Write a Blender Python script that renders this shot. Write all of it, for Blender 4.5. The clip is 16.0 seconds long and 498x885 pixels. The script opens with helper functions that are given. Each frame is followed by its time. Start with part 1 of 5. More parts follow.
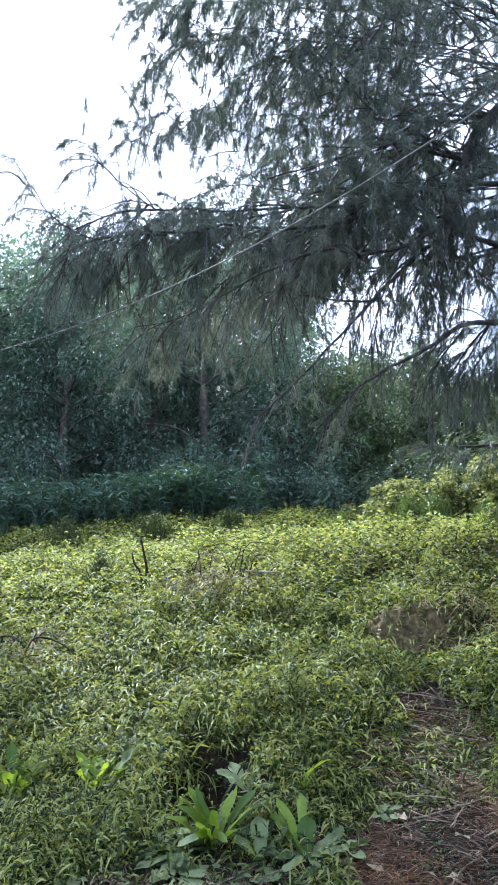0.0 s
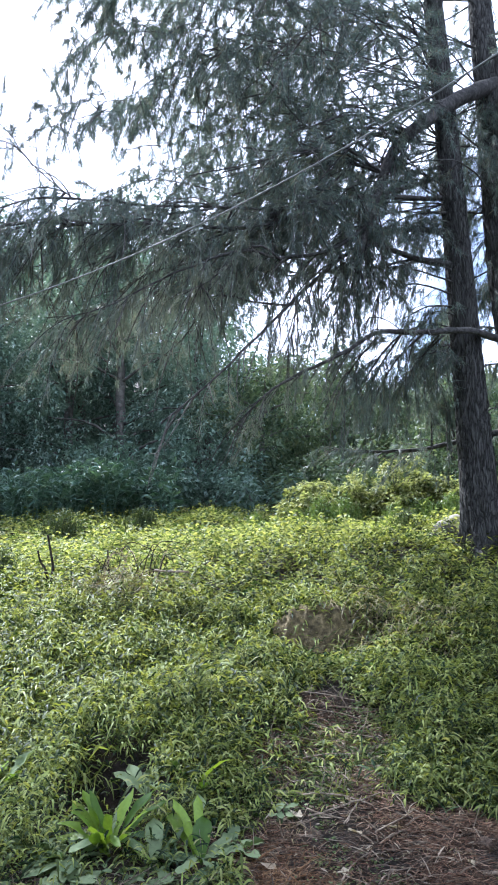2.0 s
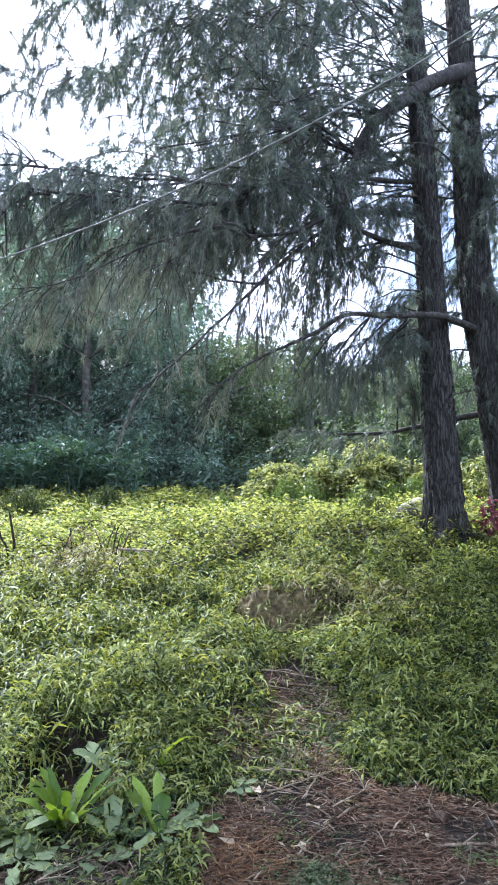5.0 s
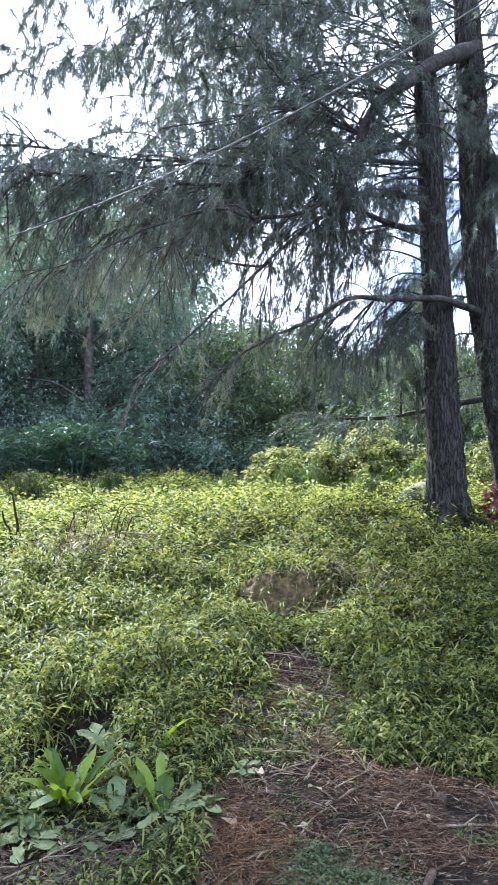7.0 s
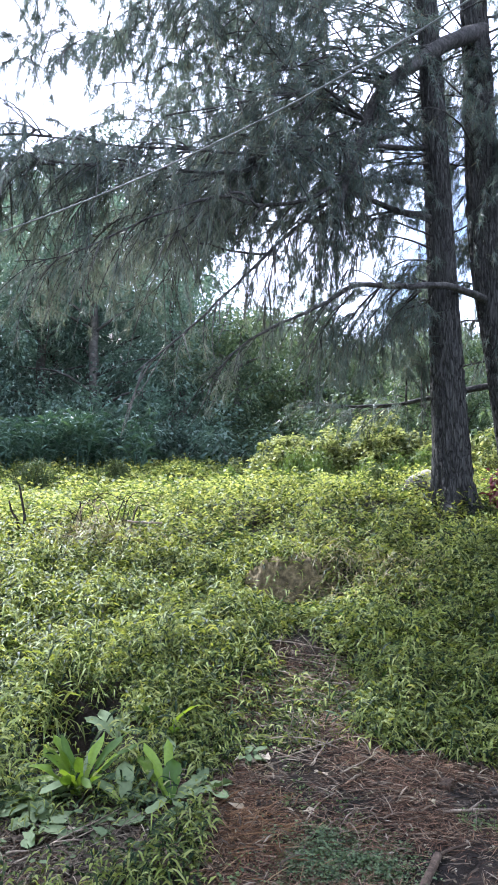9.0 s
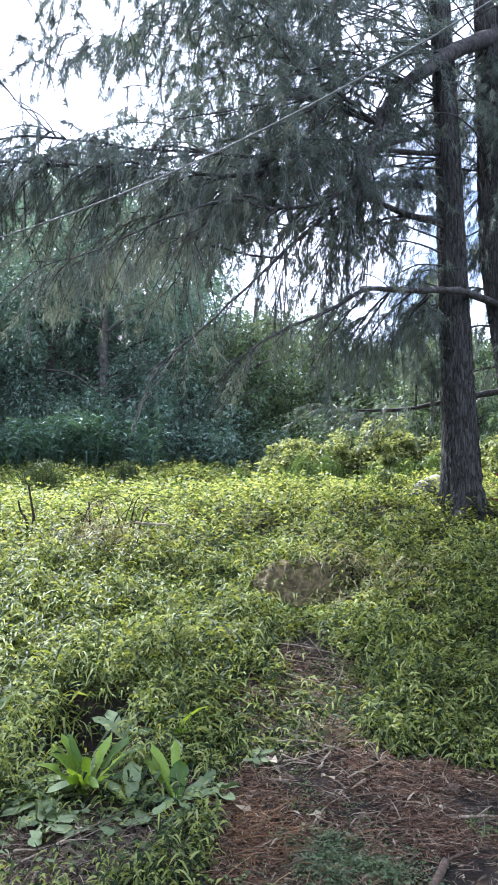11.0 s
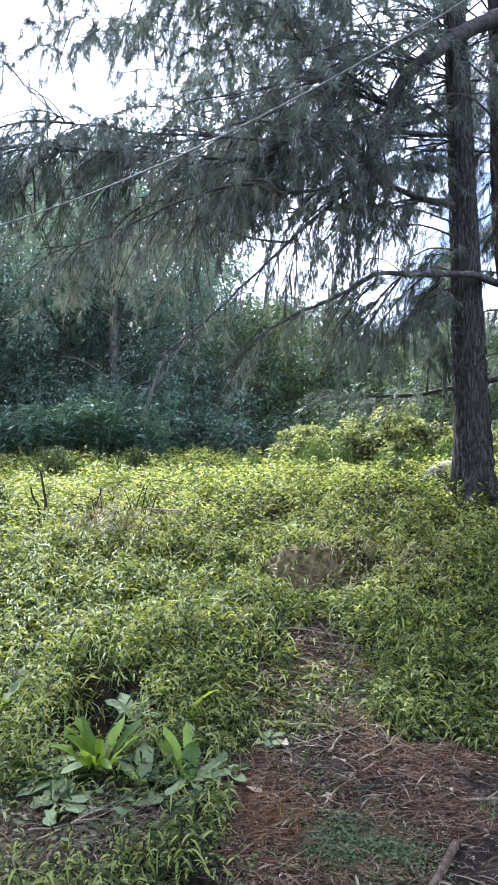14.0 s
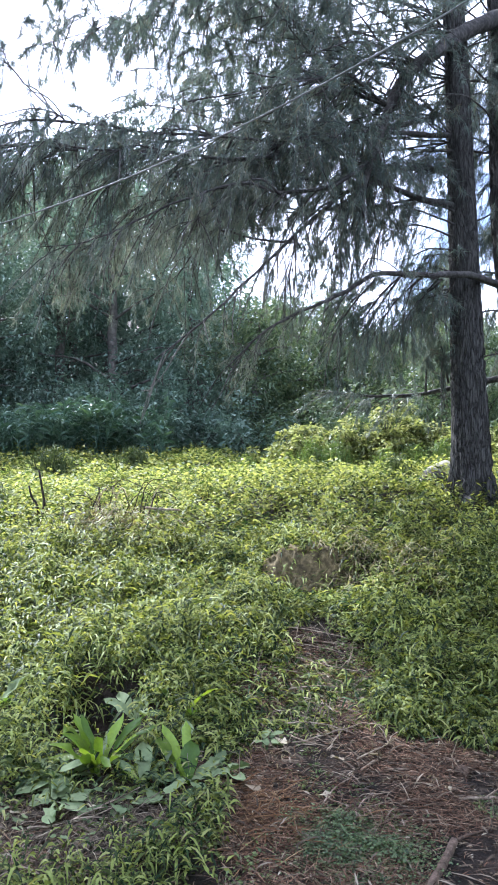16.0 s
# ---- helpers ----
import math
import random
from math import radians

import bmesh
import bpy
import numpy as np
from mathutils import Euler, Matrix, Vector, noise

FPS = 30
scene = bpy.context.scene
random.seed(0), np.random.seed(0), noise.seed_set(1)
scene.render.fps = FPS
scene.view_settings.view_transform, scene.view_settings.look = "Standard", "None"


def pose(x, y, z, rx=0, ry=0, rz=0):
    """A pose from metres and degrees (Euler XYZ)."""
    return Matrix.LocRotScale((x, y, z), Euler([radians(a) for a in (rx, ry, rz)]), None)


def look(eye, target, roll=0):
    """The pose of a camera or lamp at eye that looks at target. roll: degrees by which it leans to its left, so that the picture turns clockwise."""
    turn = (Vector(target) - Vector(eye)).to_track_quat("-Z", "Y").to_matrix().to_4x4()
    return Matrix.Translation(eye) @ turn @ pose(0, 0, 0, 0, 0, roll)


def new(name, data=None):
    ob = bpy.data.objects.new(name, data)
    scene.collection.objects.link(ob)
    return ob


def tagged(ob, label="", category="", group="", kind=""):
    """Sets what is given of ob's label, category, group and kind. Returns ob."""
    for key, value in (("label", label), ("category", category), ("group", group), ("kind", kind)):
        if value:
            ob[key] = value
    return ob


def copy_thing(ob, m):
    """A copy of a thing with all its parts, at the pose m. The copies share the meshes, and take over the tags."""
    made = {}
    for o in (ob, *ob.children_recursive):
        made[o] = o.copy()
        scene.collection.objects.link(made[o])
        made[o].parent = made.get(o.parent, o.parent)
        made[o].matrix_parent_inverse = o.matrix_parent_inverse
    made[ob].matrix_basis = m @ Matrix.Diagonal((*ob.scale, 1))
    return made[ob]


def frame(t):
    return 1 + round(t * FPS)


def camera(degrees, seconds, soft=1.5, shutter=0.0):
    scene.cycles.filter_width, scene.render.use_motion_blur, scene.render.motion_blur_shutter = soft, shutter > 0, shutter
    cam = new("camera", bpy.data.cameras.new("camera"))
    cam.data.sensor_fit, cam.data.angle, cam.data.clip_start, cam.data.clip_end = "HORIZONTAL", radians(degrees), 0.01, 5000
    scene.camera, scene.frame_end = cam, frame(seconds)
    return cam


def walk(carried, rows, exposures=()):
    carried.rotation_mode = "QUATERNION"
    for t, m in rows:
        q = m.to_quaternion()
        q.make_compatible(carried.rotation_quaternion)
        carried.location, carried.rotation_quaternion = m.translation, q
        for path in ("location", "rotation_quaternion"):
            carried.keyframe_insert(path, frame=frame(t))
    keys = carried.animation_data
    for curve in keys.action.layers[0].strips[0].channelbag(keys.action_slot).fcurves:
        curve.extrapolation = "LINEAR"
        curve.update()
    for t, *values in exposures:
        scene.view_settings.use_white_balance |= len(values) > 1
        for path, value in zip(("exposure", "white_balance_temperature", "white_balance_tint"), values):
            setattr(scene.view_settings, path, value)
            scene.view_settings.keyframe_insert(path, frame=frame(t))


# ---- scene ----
cam = camera(39.91, 16.0, soft=1.75)
PATH = [
    (0.0, pose(-0.051, -0.080, 1.519, 102.47, 1.05, 9.76)),
    (0.5, pose(-0.044, -0.113, 1.531, 102.96, -0.06, 7.07)),
    (1.0, pose(-0.028, -0.072, 1.528, 103.48, -0.10, 5.24)),
    (1.5, pose(-0.007, -0.056, 1.521, 103.26, 0.68, 3.42)),
    (2.0, pose(0.002, -0.053, 1.519, 102.34, 0.72, 2.74)),
    (2.5, pose(0.008, -0.073, 1.516, 100.81, 1.27, 2.31)),
    (3.0, pose(0.012, -0.032, 1.509, 101.08, 0.80, 1.59)),
    (3.5, pose(0.007, -0.032, 1.513, 101.12, 0.42, 0.39)),
    (4.0, pose(0.008, -0.027, 1.510, 100.79, 0.33, 0.41)),
    (4.2, pose(0.007, -0.025, 1.509, 101.03, 0.30, -0.04)),
    (6.5, pose(-0.001, -0.003, 1.499, 99.70, 0.06, -0.25)),
    (7.0, pose(0.000, 0.000, 1.500, 99.50, -0.00, 0.00)),
    (7.5, pose(0.001, -0.012, 1.507, 99.71, -0.31, -0.16)),
    (8.0, pose(-0.005, -0.011, 1.508, 99.19, -0.33, 0.22)),
    (8.5, pose(0.001, -0.013, 1.508, 99.29, -0.09, 0.35)),
    (9.0, pose(0.002, -0.010, 1.506, 98.50, 0.21, 0.49)),
    (9.2, pose(0.001, -0.010, 1.505, 99.12, 0.10, 0.74)),
    (11.5, pose(-0.015, -0.013, 1.494, 98.41, -0.63, 1.10)),
    (12.0, pose(-0.013, 0.001, 1.488, 97.81, -0.77, 1.34)),
    (12.5, pose(-0.012, -0.015, 1.483, 98.04, -0.96, 1.45)),
    (13.0, pose(-0.014, -0.007, 1.481, 98.09, -0.79, 1.52)),
    (13.5, pose(-0.014, -0.016, 1.490, 97.66, -0.88, 1.78)),
    (14.0, pose(-0.012, -0.010, 1.489, 97.66, -0.50, 1.95)),
    (14.5, pose(-0.018, -0.013, 1.487, 97.90, -0.73, 1.80)),
    (15.0, pose(-0.013, -0.007, 1.477, 97.68, -0.50, 1.73)),
    (15.5, pose(-0.015, -0.009, 1.478, 97.82, -0.75, 1.60)),
    (16.0, pose(-0.022, -0.014, 1.483, 97.66, -0.64, 1.75)),
]
walk(cam, PATH, [(0.0, 1.30, 5350, 13), (2.0, 1.51, 5400, 14), (6.5, 1.73, 5450, 16), (16.0, 1.73, 5450, 16)])

# ---- world, sun, exposure ----
SUN_AZ, SUN_EL = -37.0, 52.0          # degrees: from +y towards +x, and above the horizon
sun_dir = Vector((math.sin(radians(SUN_AZ)) * math.cos(radians(SUN_EL)), math.cos(radians(SUN_AZ)) * math.cos(radians(SUN_EL)), math.sin(radians(SUN_EL))))
world = bpy.data.worlds.new("sky")
scene.world = world
world.use_nodes = True
wn, wl = world.node_tree.nodes, world.node_tree.links
wn.clear()
sky = wn.new("ShaderNodeTexSky")
sky.sky_type, sky.sun_disc = "NISHITA", False
sky.sun_elevation, sky.sun_rotation = radians(SUN_EL), radians(SUN_AZ)
sky.air_density, sky.dust_density, sky.ozone_density = 1.0, 2.0, 1.0
geo = wn.new("ShaderNodeTexCoord")
cloud = wn.new("ShaderNodeTexNoise")
cloud.inputs["Scale"].default_value, cloud.inputs["Detail"].default_value, cloud.inputs["Roughness"].default_value = 3.2, 8, 0.55
ramp = wn.new("ShaderNodeValToRGB")
ramp.color_ramp.elements[0].position, ramp.color_ramp.elements[1].position = 0.38, 0.62
mixw = wn.new("ShaderNodeMix")
mixw.data_type = "RGBA"
mixw.inputs[7].default_value = (15.0, 15.5, 16.5, 1)
bg, outw = wn.new("ShaderNodeBackground"), wn.new("ShaderNodeOutputWorld")
bg.inputs["Strength"].default_value = 0.095
wl.new(geo.outputs["Generated"], cloud.inputs["Vector"])
wl.new(cloud.outputs["Fac"], ramp.inputs["Fac"])
wl.new(ramp.outputs["Color"], mixw.inputs[0])
wl.new(sky.outputs["Color"], mixw.inputs[6])
wl.new(mixw.outputs[2], bg.inputs["Color"])
wl.new(bg.outputs["Background"], outw.inputs["Surface"])

sun = bpy.data.lights.new("sun", "SUN")
sun.energy, sun.angle, sun.color = 5.0, radians(1.5), (1.0, 0.96, 0.86)
sun_ob = new("sun", sun)
sun_ob.matrix_world = look(tuple(sun_dir * 50), (0, 0, 0))


# ---- materials ----
def node_mat(name):
    m = bpy.data.materials.new(name)
    m.use_nodes = True
    n = m.node_tree.nodes
    n.clear()
    return m, n, m.node_tree.links, n.new("ShaderNodeOutputMaterial")


def leaf_mat(name, dark, light, rough=0.5, through_light=0.35, warm=(1.25, 1.25, 0.5), dry=None, spec=0.5, deep=0.0):
    """A leaf: two greens spread leaf by leaf, blotches, a translucent share."""
    m, n, l, out = node_mat(name)
    g, info = n.new("ShaderNodeNewGeometry"), n.new("ShaderNodeObjectInfo")
    co = n.new("ShaderNodeTexCoord")
    add = n.new("ShaderNodeMath"); add.operation = "ADD"
    fr = n.new("ShaderNodeMath"); fr.operation = "FRACT"
    l.new(g.outputs["Random Per Island"], add.inputs[0]); l.new(info.outputs["Random"], add.inputs[1]); l.new(add.outputs[0], fr.inputs[0])
    r = n.new("ShaderNodeValToRGB")
    r.color_ramp.elements[0].color, r.color_ramp.elements[1].color = (*dark, 1), (*light, 1)
    r.color_ramp.elements[0].position, r.color_ramp.elements[1].position = deep, 0.78
    if dry:
        e = r.color_ramp.elements.new(1.0)
        e.color = (*dry, 1)
    l.new(fr.outputs[0], r.inputs["Fac"])
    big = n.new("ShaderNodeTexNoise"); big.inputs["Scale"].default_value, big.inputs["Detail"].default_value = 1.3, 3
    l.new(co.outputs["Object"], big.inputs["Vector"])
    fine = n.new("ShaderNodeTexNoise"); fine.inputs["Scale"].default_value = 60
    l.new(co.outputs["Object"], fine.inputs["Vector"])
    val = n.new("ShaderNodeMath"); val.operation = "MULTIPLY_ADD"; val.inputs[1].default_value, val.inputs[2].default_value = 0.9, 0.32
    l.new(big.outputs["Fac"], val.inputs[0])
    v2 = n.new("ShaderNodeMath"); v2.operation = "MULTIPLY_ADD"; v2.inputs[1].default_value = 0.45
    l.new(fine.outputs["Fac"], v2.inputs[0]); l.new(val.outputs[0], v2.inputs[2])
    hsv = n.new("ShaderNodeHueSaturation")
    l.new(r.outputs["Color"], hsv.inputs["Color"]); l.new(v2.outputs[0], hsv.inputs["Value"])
    p = n.new("ShaderNodeBsdfPrincipled")
    p.inputs["Roughness"].default_value = rough
    p.inputs["Specular IOR Level"].default_value = spec
    l.new(hsv.outputs["Color"], p.inputs["Base Color"])
    tint = n.new("ShaderNodeMix"); tint.data_type, tint.blend_type = "RGBA", "MULTIPLY"
    tint.inputs[0].default_value, tint.inputs[7].default_value = 1.0, (*warm, 1)
    l.new(hsv.outputs["Color"], tint.inputs[6])
    t = n.new("ShaderNodeBsdfTranslucent")
    l.new(tint.outputs[2], t.inputs["Color"])
    mx = n.new("ShaderNodeMixShader"); mx.inputs[0].default_value = through_light
    l.new(p.outputs[0], mx.inputs[1]); l.new(t.outputs[0], mx.inputs[2]); l.new(mx.outputs[0], out.inputs["Surface"])
    return m


def rough_mat(name, a, b, c=None, scale=6.0, rough=0.9, bump=0.4, stretch=(1, 1, 1), bump_scale=40.0, spec=0.3):
    """Soil, bark, stone: three tones at two scales and a bump."""
    m, n, l, out = node_mat(name)
    co, mp = n.new("ShaderNodeTexCoord"), n.new("ShaderNodeMapping")
    mp.inputs["Scale"].default_value = stretch
    l.new(co.outputs["Object"], mp.inputs["Vector"])
    n1, n2 = n.new("ShaderNodeTexNoise"), n.new("ShaderNodeTexNoise")
    n1.inputs["Scale"].default_value, n1.inputs["Detail"].default_value, n1.inputs["Roughness"].default_value = scale, 8, 0.65
    n2.inputs["Scale"].default_value, n2.inputs["Detail"].default_value, n2.inputs["Roughness"].default_value = bump_scale, 6, 0.7
    l.new(mp.outputs[0], n1.inputs["Vector"]); l.new(mp.outputs[0], n2.inputs["Vector"])
    r = n.new("ShaderNodeValToRGB")
    r.color_ramp.elements[0].position, r.color_ramp.elements[1].position = 0.34, 0.68
    r.color_ramp.elements[0].color, r.color_ramp.elements[1].color = (*a, 1), (*b, 1)
    if c:
        e = r.color_ramp.elements.new(0.52)
        e.color = (*c, 1)
    l.new(n1.outputs["Fac"], r.inputs["Fac"])
    val = n.new("ShaderNodeMath"); val.operation = "MULTIPLY_ADD"; val.inputs[1].default_value, val.inputs[2].default_value = 1.2, 0.4
    l.new(n2.outputs["Fac"], val.inputs[0])
    info = n.new("ShaderNodeObjectInfo")
    v2 = n.new("ShaderNodeMath"); v2.operation = "MULTIPLY_ADD"; v2.inputs[1].default_value = 0.25
    l.new(info.outputs["Random"], v2.inputs[0]); l.new(val.outputs[0], v2.inputs[2])
    hsv = n.new("ShaderNodeHueSaturation")
    l.new(r.outputs["Color"], hsv.inputs["Color"]); l.new(v2.outputs[0], hsv.inputs["Value"])
    p = n.new("ShaderNodeBsdfPrincipled")
    p.inputs["Roughness"].default_value, p.inputs["Specular IOR Level"].default_value = rough, spec
    l.new(hsv.outputs["Color"], p.inputs["Base Color"])
    bm_ = n.new("ShaderNodeBump"); bm_.inputs["Strength"].default_value, bm_.inputs["Distance"].default_value = bump, 0.03
    l.new(n2.outputs["Fac"], bm_.inputs["Height"]); l.new(bm_.outputs[0], p.inputs["Normal"]); l.new(p.outputs[0], out.inputs["Surface"])
    return m


M_SOIL = rough_mat("soil", (0.008, 0.006, 0.0045), (0.046, 0.031, 0.023), (0.020, 0.014, 0.010), scale=5, bump=0.9, bump_scale=55)
M_CLAY = rough_mat("bank clay", (0.042, 0.033, 0.016), (0.240, 0.186, 0.096), (0.120, 0.093, 0.047), scale=14, bump=1.0, bump_scale=30)
def bark_mat(name):
    """Furrowed bark: long upright plates, parted by dark cracks, with scaly greys on them."""
    m, n, l, out = node_mat(name)
    co, mp = n.new("ShaderNodeTexCoord"), n.new("ShaderNodeMapping")
    mp.inputs["Scale"].default_value = (1, 1, 0.15)
    l.new(co.outputs["Object"], mp.inputs["Vector"])
    warp = n.new("ShaderNodeTexNoise"); warp.inputs["Scale"].default_value, warp.inputs["Detail"].default_value = 9, 4
    l.new(mp.outputs[0], warp.inputs["Vector"])
    mixv = n.new("ShaderNodeMix"); mixv.data_type = "VECTOR"; mixv.inputs[0].default_value = 0.10
    l.new(mp.outputs[0], mixv.inputs[4]); l.new(warp.outputs["Color"], mixv.inputs[5])
    vor = n.new("ShaderNodeTexVoronoi"); vor.feature = "DISTANCE_TO_EDGE"; vor.inputs["Scale"].default_value = 30
    l.new(mixv.outputs[1], vor.inputs["Vector"])
    cell = n.new("ShaderNodeTexVoronoi"); cell.inputs["Scale"].default_value = 30
    l.new(mixv.outputs[1], cell.inputs["Vector"])
    edge = n.new("ShaderNodeMapRange"); edge.inputs["From Max"].default_value = 0.12
    l.new(vor.outputs["Distance"], edge.inputs["Value"])
    fine = n.new("ShaderNodeTexNoise"); fine.inputs["Scale"].default_value, fine.inputs["Detail"].default_value, fine.inputs["Roughness"].default_value = 55, 7, 0.7
    l.new(mp.outputs[0], fine.inputs["Vector"])
    tone = n.new("ShaderNodeValToRGB")
    tone.color_ramp.elements[0].position, tone.color_ramp.elements[1].position = 0.30, 0.72
    tone.color_ramp.elements[0].color, tone.color_ramp.elements[1].color = (0.030, 0.028, 0.026, 1), (0.115, 0.110, 0.102, 1)
    l.new(fine.outputs["Fac"], tone.inputs["Fac"])
    own = n.new("ShaderNodeMath"); own.operation = "MULTIPLY_ADD"; own.inputs[1].default_value, own.inputs[2].default_value = 0.4, 0.75
    sep = n.new("ShaderNodeSeparateColor"); l.new(cell.outputs["Color"], sep.inputs[0]); l.new(sep.outputs[0], own.inputs[0])
    dark = n.new("ShaderNodeMath"); dark.operation = "MULTIPLY_ADD"; dark.inputs[1].default_value, dark.inputs[2].default_value = 0.5, 0.5
    l.new(edge.outputs[0], dark.inputs[0])
    both = n.new("ShaderNodeMath"); both.operation = "MULTIPLY"
    l.new(own.outputs[0], both.inputs[0]); l.new(dark.outputs[0], both.inputs[1])
    hsv = n.new("ShaderNodeHueSaturation"); l.new(tone.outputs["Color"], hsv.inputs["Color"]); l.new(both.outputs[0], hsv.inputs["Value"])
    hgt = n.new("ShaderNodeMath"); hgt.operation = "MULTIPLY_ADD"; hgt.inputs[1].default_value = 0.35
    l.new(fine.outputs["Fac"], hgt.inputs[0]); l.new(edge.outputs[0], hgt.inputs[2])
    bm_ = n.new("ShaderNodeBump"); bm_.inputs["Strength"].default_value, bm_.inputs["Distance"].default_value = 1.0, 0.03
    l.new(hgt.outputs[0], bm_.inputs["Height"])
    p = n.new("ShaderNodeBsdfPrincipled")
    p.inputs["Roughness"].default_value, p.inputs["Specular IOR Level"].default_value = 0.9, 0.25
    l.new(hsv.outputs["Color"], p.inputs["Base Color"]); l.new(bm_.outputs[0], p.inputs["Normal"]); l.new(p.outputs[0], out.inputs["Surface"])
    return m


M_BARK = bark_mat("pine bark")
M_LIMB = rough_mat("limb bark", (0.026, 0.024, 0.023), (0.115, 0.106, 0.099), (0.058, 0.053, 0.050), scale=14, bump=0.6, bump_scale=60)
M_TWIG = rough_mat("dry twig", (0.13, 0.095, 0.07), (0.36, 0.29, 0.22), (0.23, 0.18, 0.135), scale=20, bump=0.4, bump_scale=80)
M_PALETWIG = rough_mat("bleached twig", (0.15, 0.115, 0.085), (0.40, 0.33, 0.25), (0.27, 0.215, 0.16), scale=20, bump=0.4, bump_scale=80)
M_DEADTWIG = rough_mat("dead twig bark", (0.035, 0.032, 0.029), (0.17, 0.158, 0.140), (0.085, 0.078, 0.069), scale=16, bump=0.4, bump_scale=70)
M_DARKWOOD = rough_mat("dark stick wood", (0.010, 0.008, 0.007), (0.045, 0.033, 0.026), scale=18, bump=0.5, bump_scale=70)
M_STONE = rough_mat("pale stone", (0.17, 0.155, 0.12), (0.40, 0.375, 0.30), (0.29, 0.27, 0.21), scale=7, bump=0.5, bump_scale=40)
M_ROCK = rough_mat("dark stone", (0.03, 0.027, 0.025), (0.11, 0.10, 0.09), (0.06, 0.054, 0.048), scale=8, bump=0.6, bump_scale=40)
M_CABLE = rough_mat("cable sheath", (0.12, 0.12, 0.118), (0.20, 0.20, 0.195), scale=12, rough=0.6, bump=0.1, bump_scale=90)
M_CONE = rough_mat("pine cone", (0.05, 0.035, 0.025), (0.16, 0.11, 0.08), scale=25, bump=0.6, bump_scale=90)
M_TRUNK2 = rough_mat("forest bark", (0.03, 0.028, 0.025), (0.13, 0.12, 0.105), (0.07, 0.064, 0.056), scale=6, bump=0.5, bump_scale=20)

# needle greys raised past their own tone: bright haze is put into the colour
M_NEEDLE = leaf_mat("pine needles", (0.068, 0.092, 0.088), (0.142, 0.176, 0.162), rough=0.42, through_light=0.42, warm=(1.1, 1.15, 0.8), dry=(0.17, 0.135, 0.09))
M_NEEDLE_HAZED = leaf_mat("hazed drooping needles", (0.112, 0.138, 0.122), (0.205, 0.226, 0.190), rough=0.5, through_light=0.42, warm=(1.1, 1.08, 0.8), dry=(0.185, 0.17, 0.125), spec=0.3)
M_LITTER = leaf_mat("fallen needles", (0.018, 0.009, 0.0055), (0.185, 0.104, 0.064), rough=0.9, through_light=0.0, dry=(0.34, 0.25, 0.17), spec=0.15)
# near-black low end: the shade of the gaps is put into random blades
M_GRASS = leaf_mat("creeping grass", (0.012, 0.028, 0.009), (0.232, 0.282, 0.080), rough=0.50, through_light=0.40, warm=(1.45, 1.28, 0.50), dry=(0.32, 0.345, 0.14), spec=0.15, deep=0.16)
# a paler, yellower copy of the grass: sunlight is put into the colour
M_GRASS_SUNTINT = leaf_mat("sun-tinted ground cover", (0.045, 0.078, 0.026), (0.290, 0.335, 0.145), rough=0.55, through_light=0.46, warm=(1.38, 1.27, 0.56), dry=(0.40, 0.41, 0.18), spec=0.12, deep=0.12)
M_GRASS_DEEP = leaf_mat("deep green blades", (0.022, 0.052, 0.020), (0.075, 0.125, 0.052), rough=0.5, through_light=0.35, spec=0.35)
M_DRYGRASS = leaf_mat("dead grass", (0.085, 0.070, 0.032), (0.26, 0.215, 0.115), rough=0.7, through_light=0.2)
M_DOCK = leaf_mat("broad leaf", (0.075, 0.150, 0.020), (0.260, 0.385, 0.055), rough=0.45, through_light=0.50, warm=(1.4, 1.25, 0.4))
M_DOCK_OLD = leaf_mat("old broad leaf", (0.042, 0.075, 0.032), (0.195, 0.245, 0.125), rough=0.65, through_light=0.25, spec=0.2)
M_BUSH = leaf_mat("bush leaves", (0.040, 0.064, 0.022), (0.370, 0.405, 0.180), rough=0.6, through_light=0.36, warm=(1.2, 1.15, 0.6), dry=(0.40, 0.40, 0.26), spec=0.15)
M_WEED = leaf_mat("weed leaves", (0.055, 0.100, 0.035), (0.15, 0.205, 0.075), rough=0.45, through_light=0.38)
M_CLUMP = leaf_mat("dark weed leaves", (0.030, 0.054, 0.024), (0.115, 0.140, 0.068), rough=0.6, through_light=0.25, spec=0.2)
M_CLOVER = leaf_mat("clover leaves", (0.026, 0.055, 0.020), (0.140, 0.190, 0.085), rough=0.5, through_light=0.3)
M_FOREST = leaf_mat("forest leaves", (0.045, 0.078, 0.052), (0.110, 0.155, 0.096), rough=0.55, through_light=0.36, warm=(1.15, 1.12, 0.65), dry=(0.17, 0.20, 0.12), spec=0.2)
# paler and bluer than the other leaves: glare haze is mixed into this green
M_FOREST_HAZED = leaf_mat("hazed forest leaves", (0.070, 0.122, 0.104), (0.165, 0.228, 0.190), rough=0.55, through_light=0.38, warm=(1.1, 1.15, 0.8), spec=0.2)
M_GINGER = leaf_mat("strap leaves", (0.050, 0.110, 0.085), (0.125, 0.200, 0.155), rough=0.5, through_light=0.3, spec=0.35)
M_RED = leaf_mat("red bracts", (0.12, 0.028, 0.038), (0.26, 0.065, 0.085), rough=0.5, through_light=0.3, warm=(1.1, 0.8, 0.8))
M_LEAFLITTER = leaf_mat("leaf litter", (0.045, 0.031, 0.021), (0.170, 0.130, 0.090), rough=0.75, through_light=0.1, dry=(0.36, 0.32, 0.25), spec=0.2)
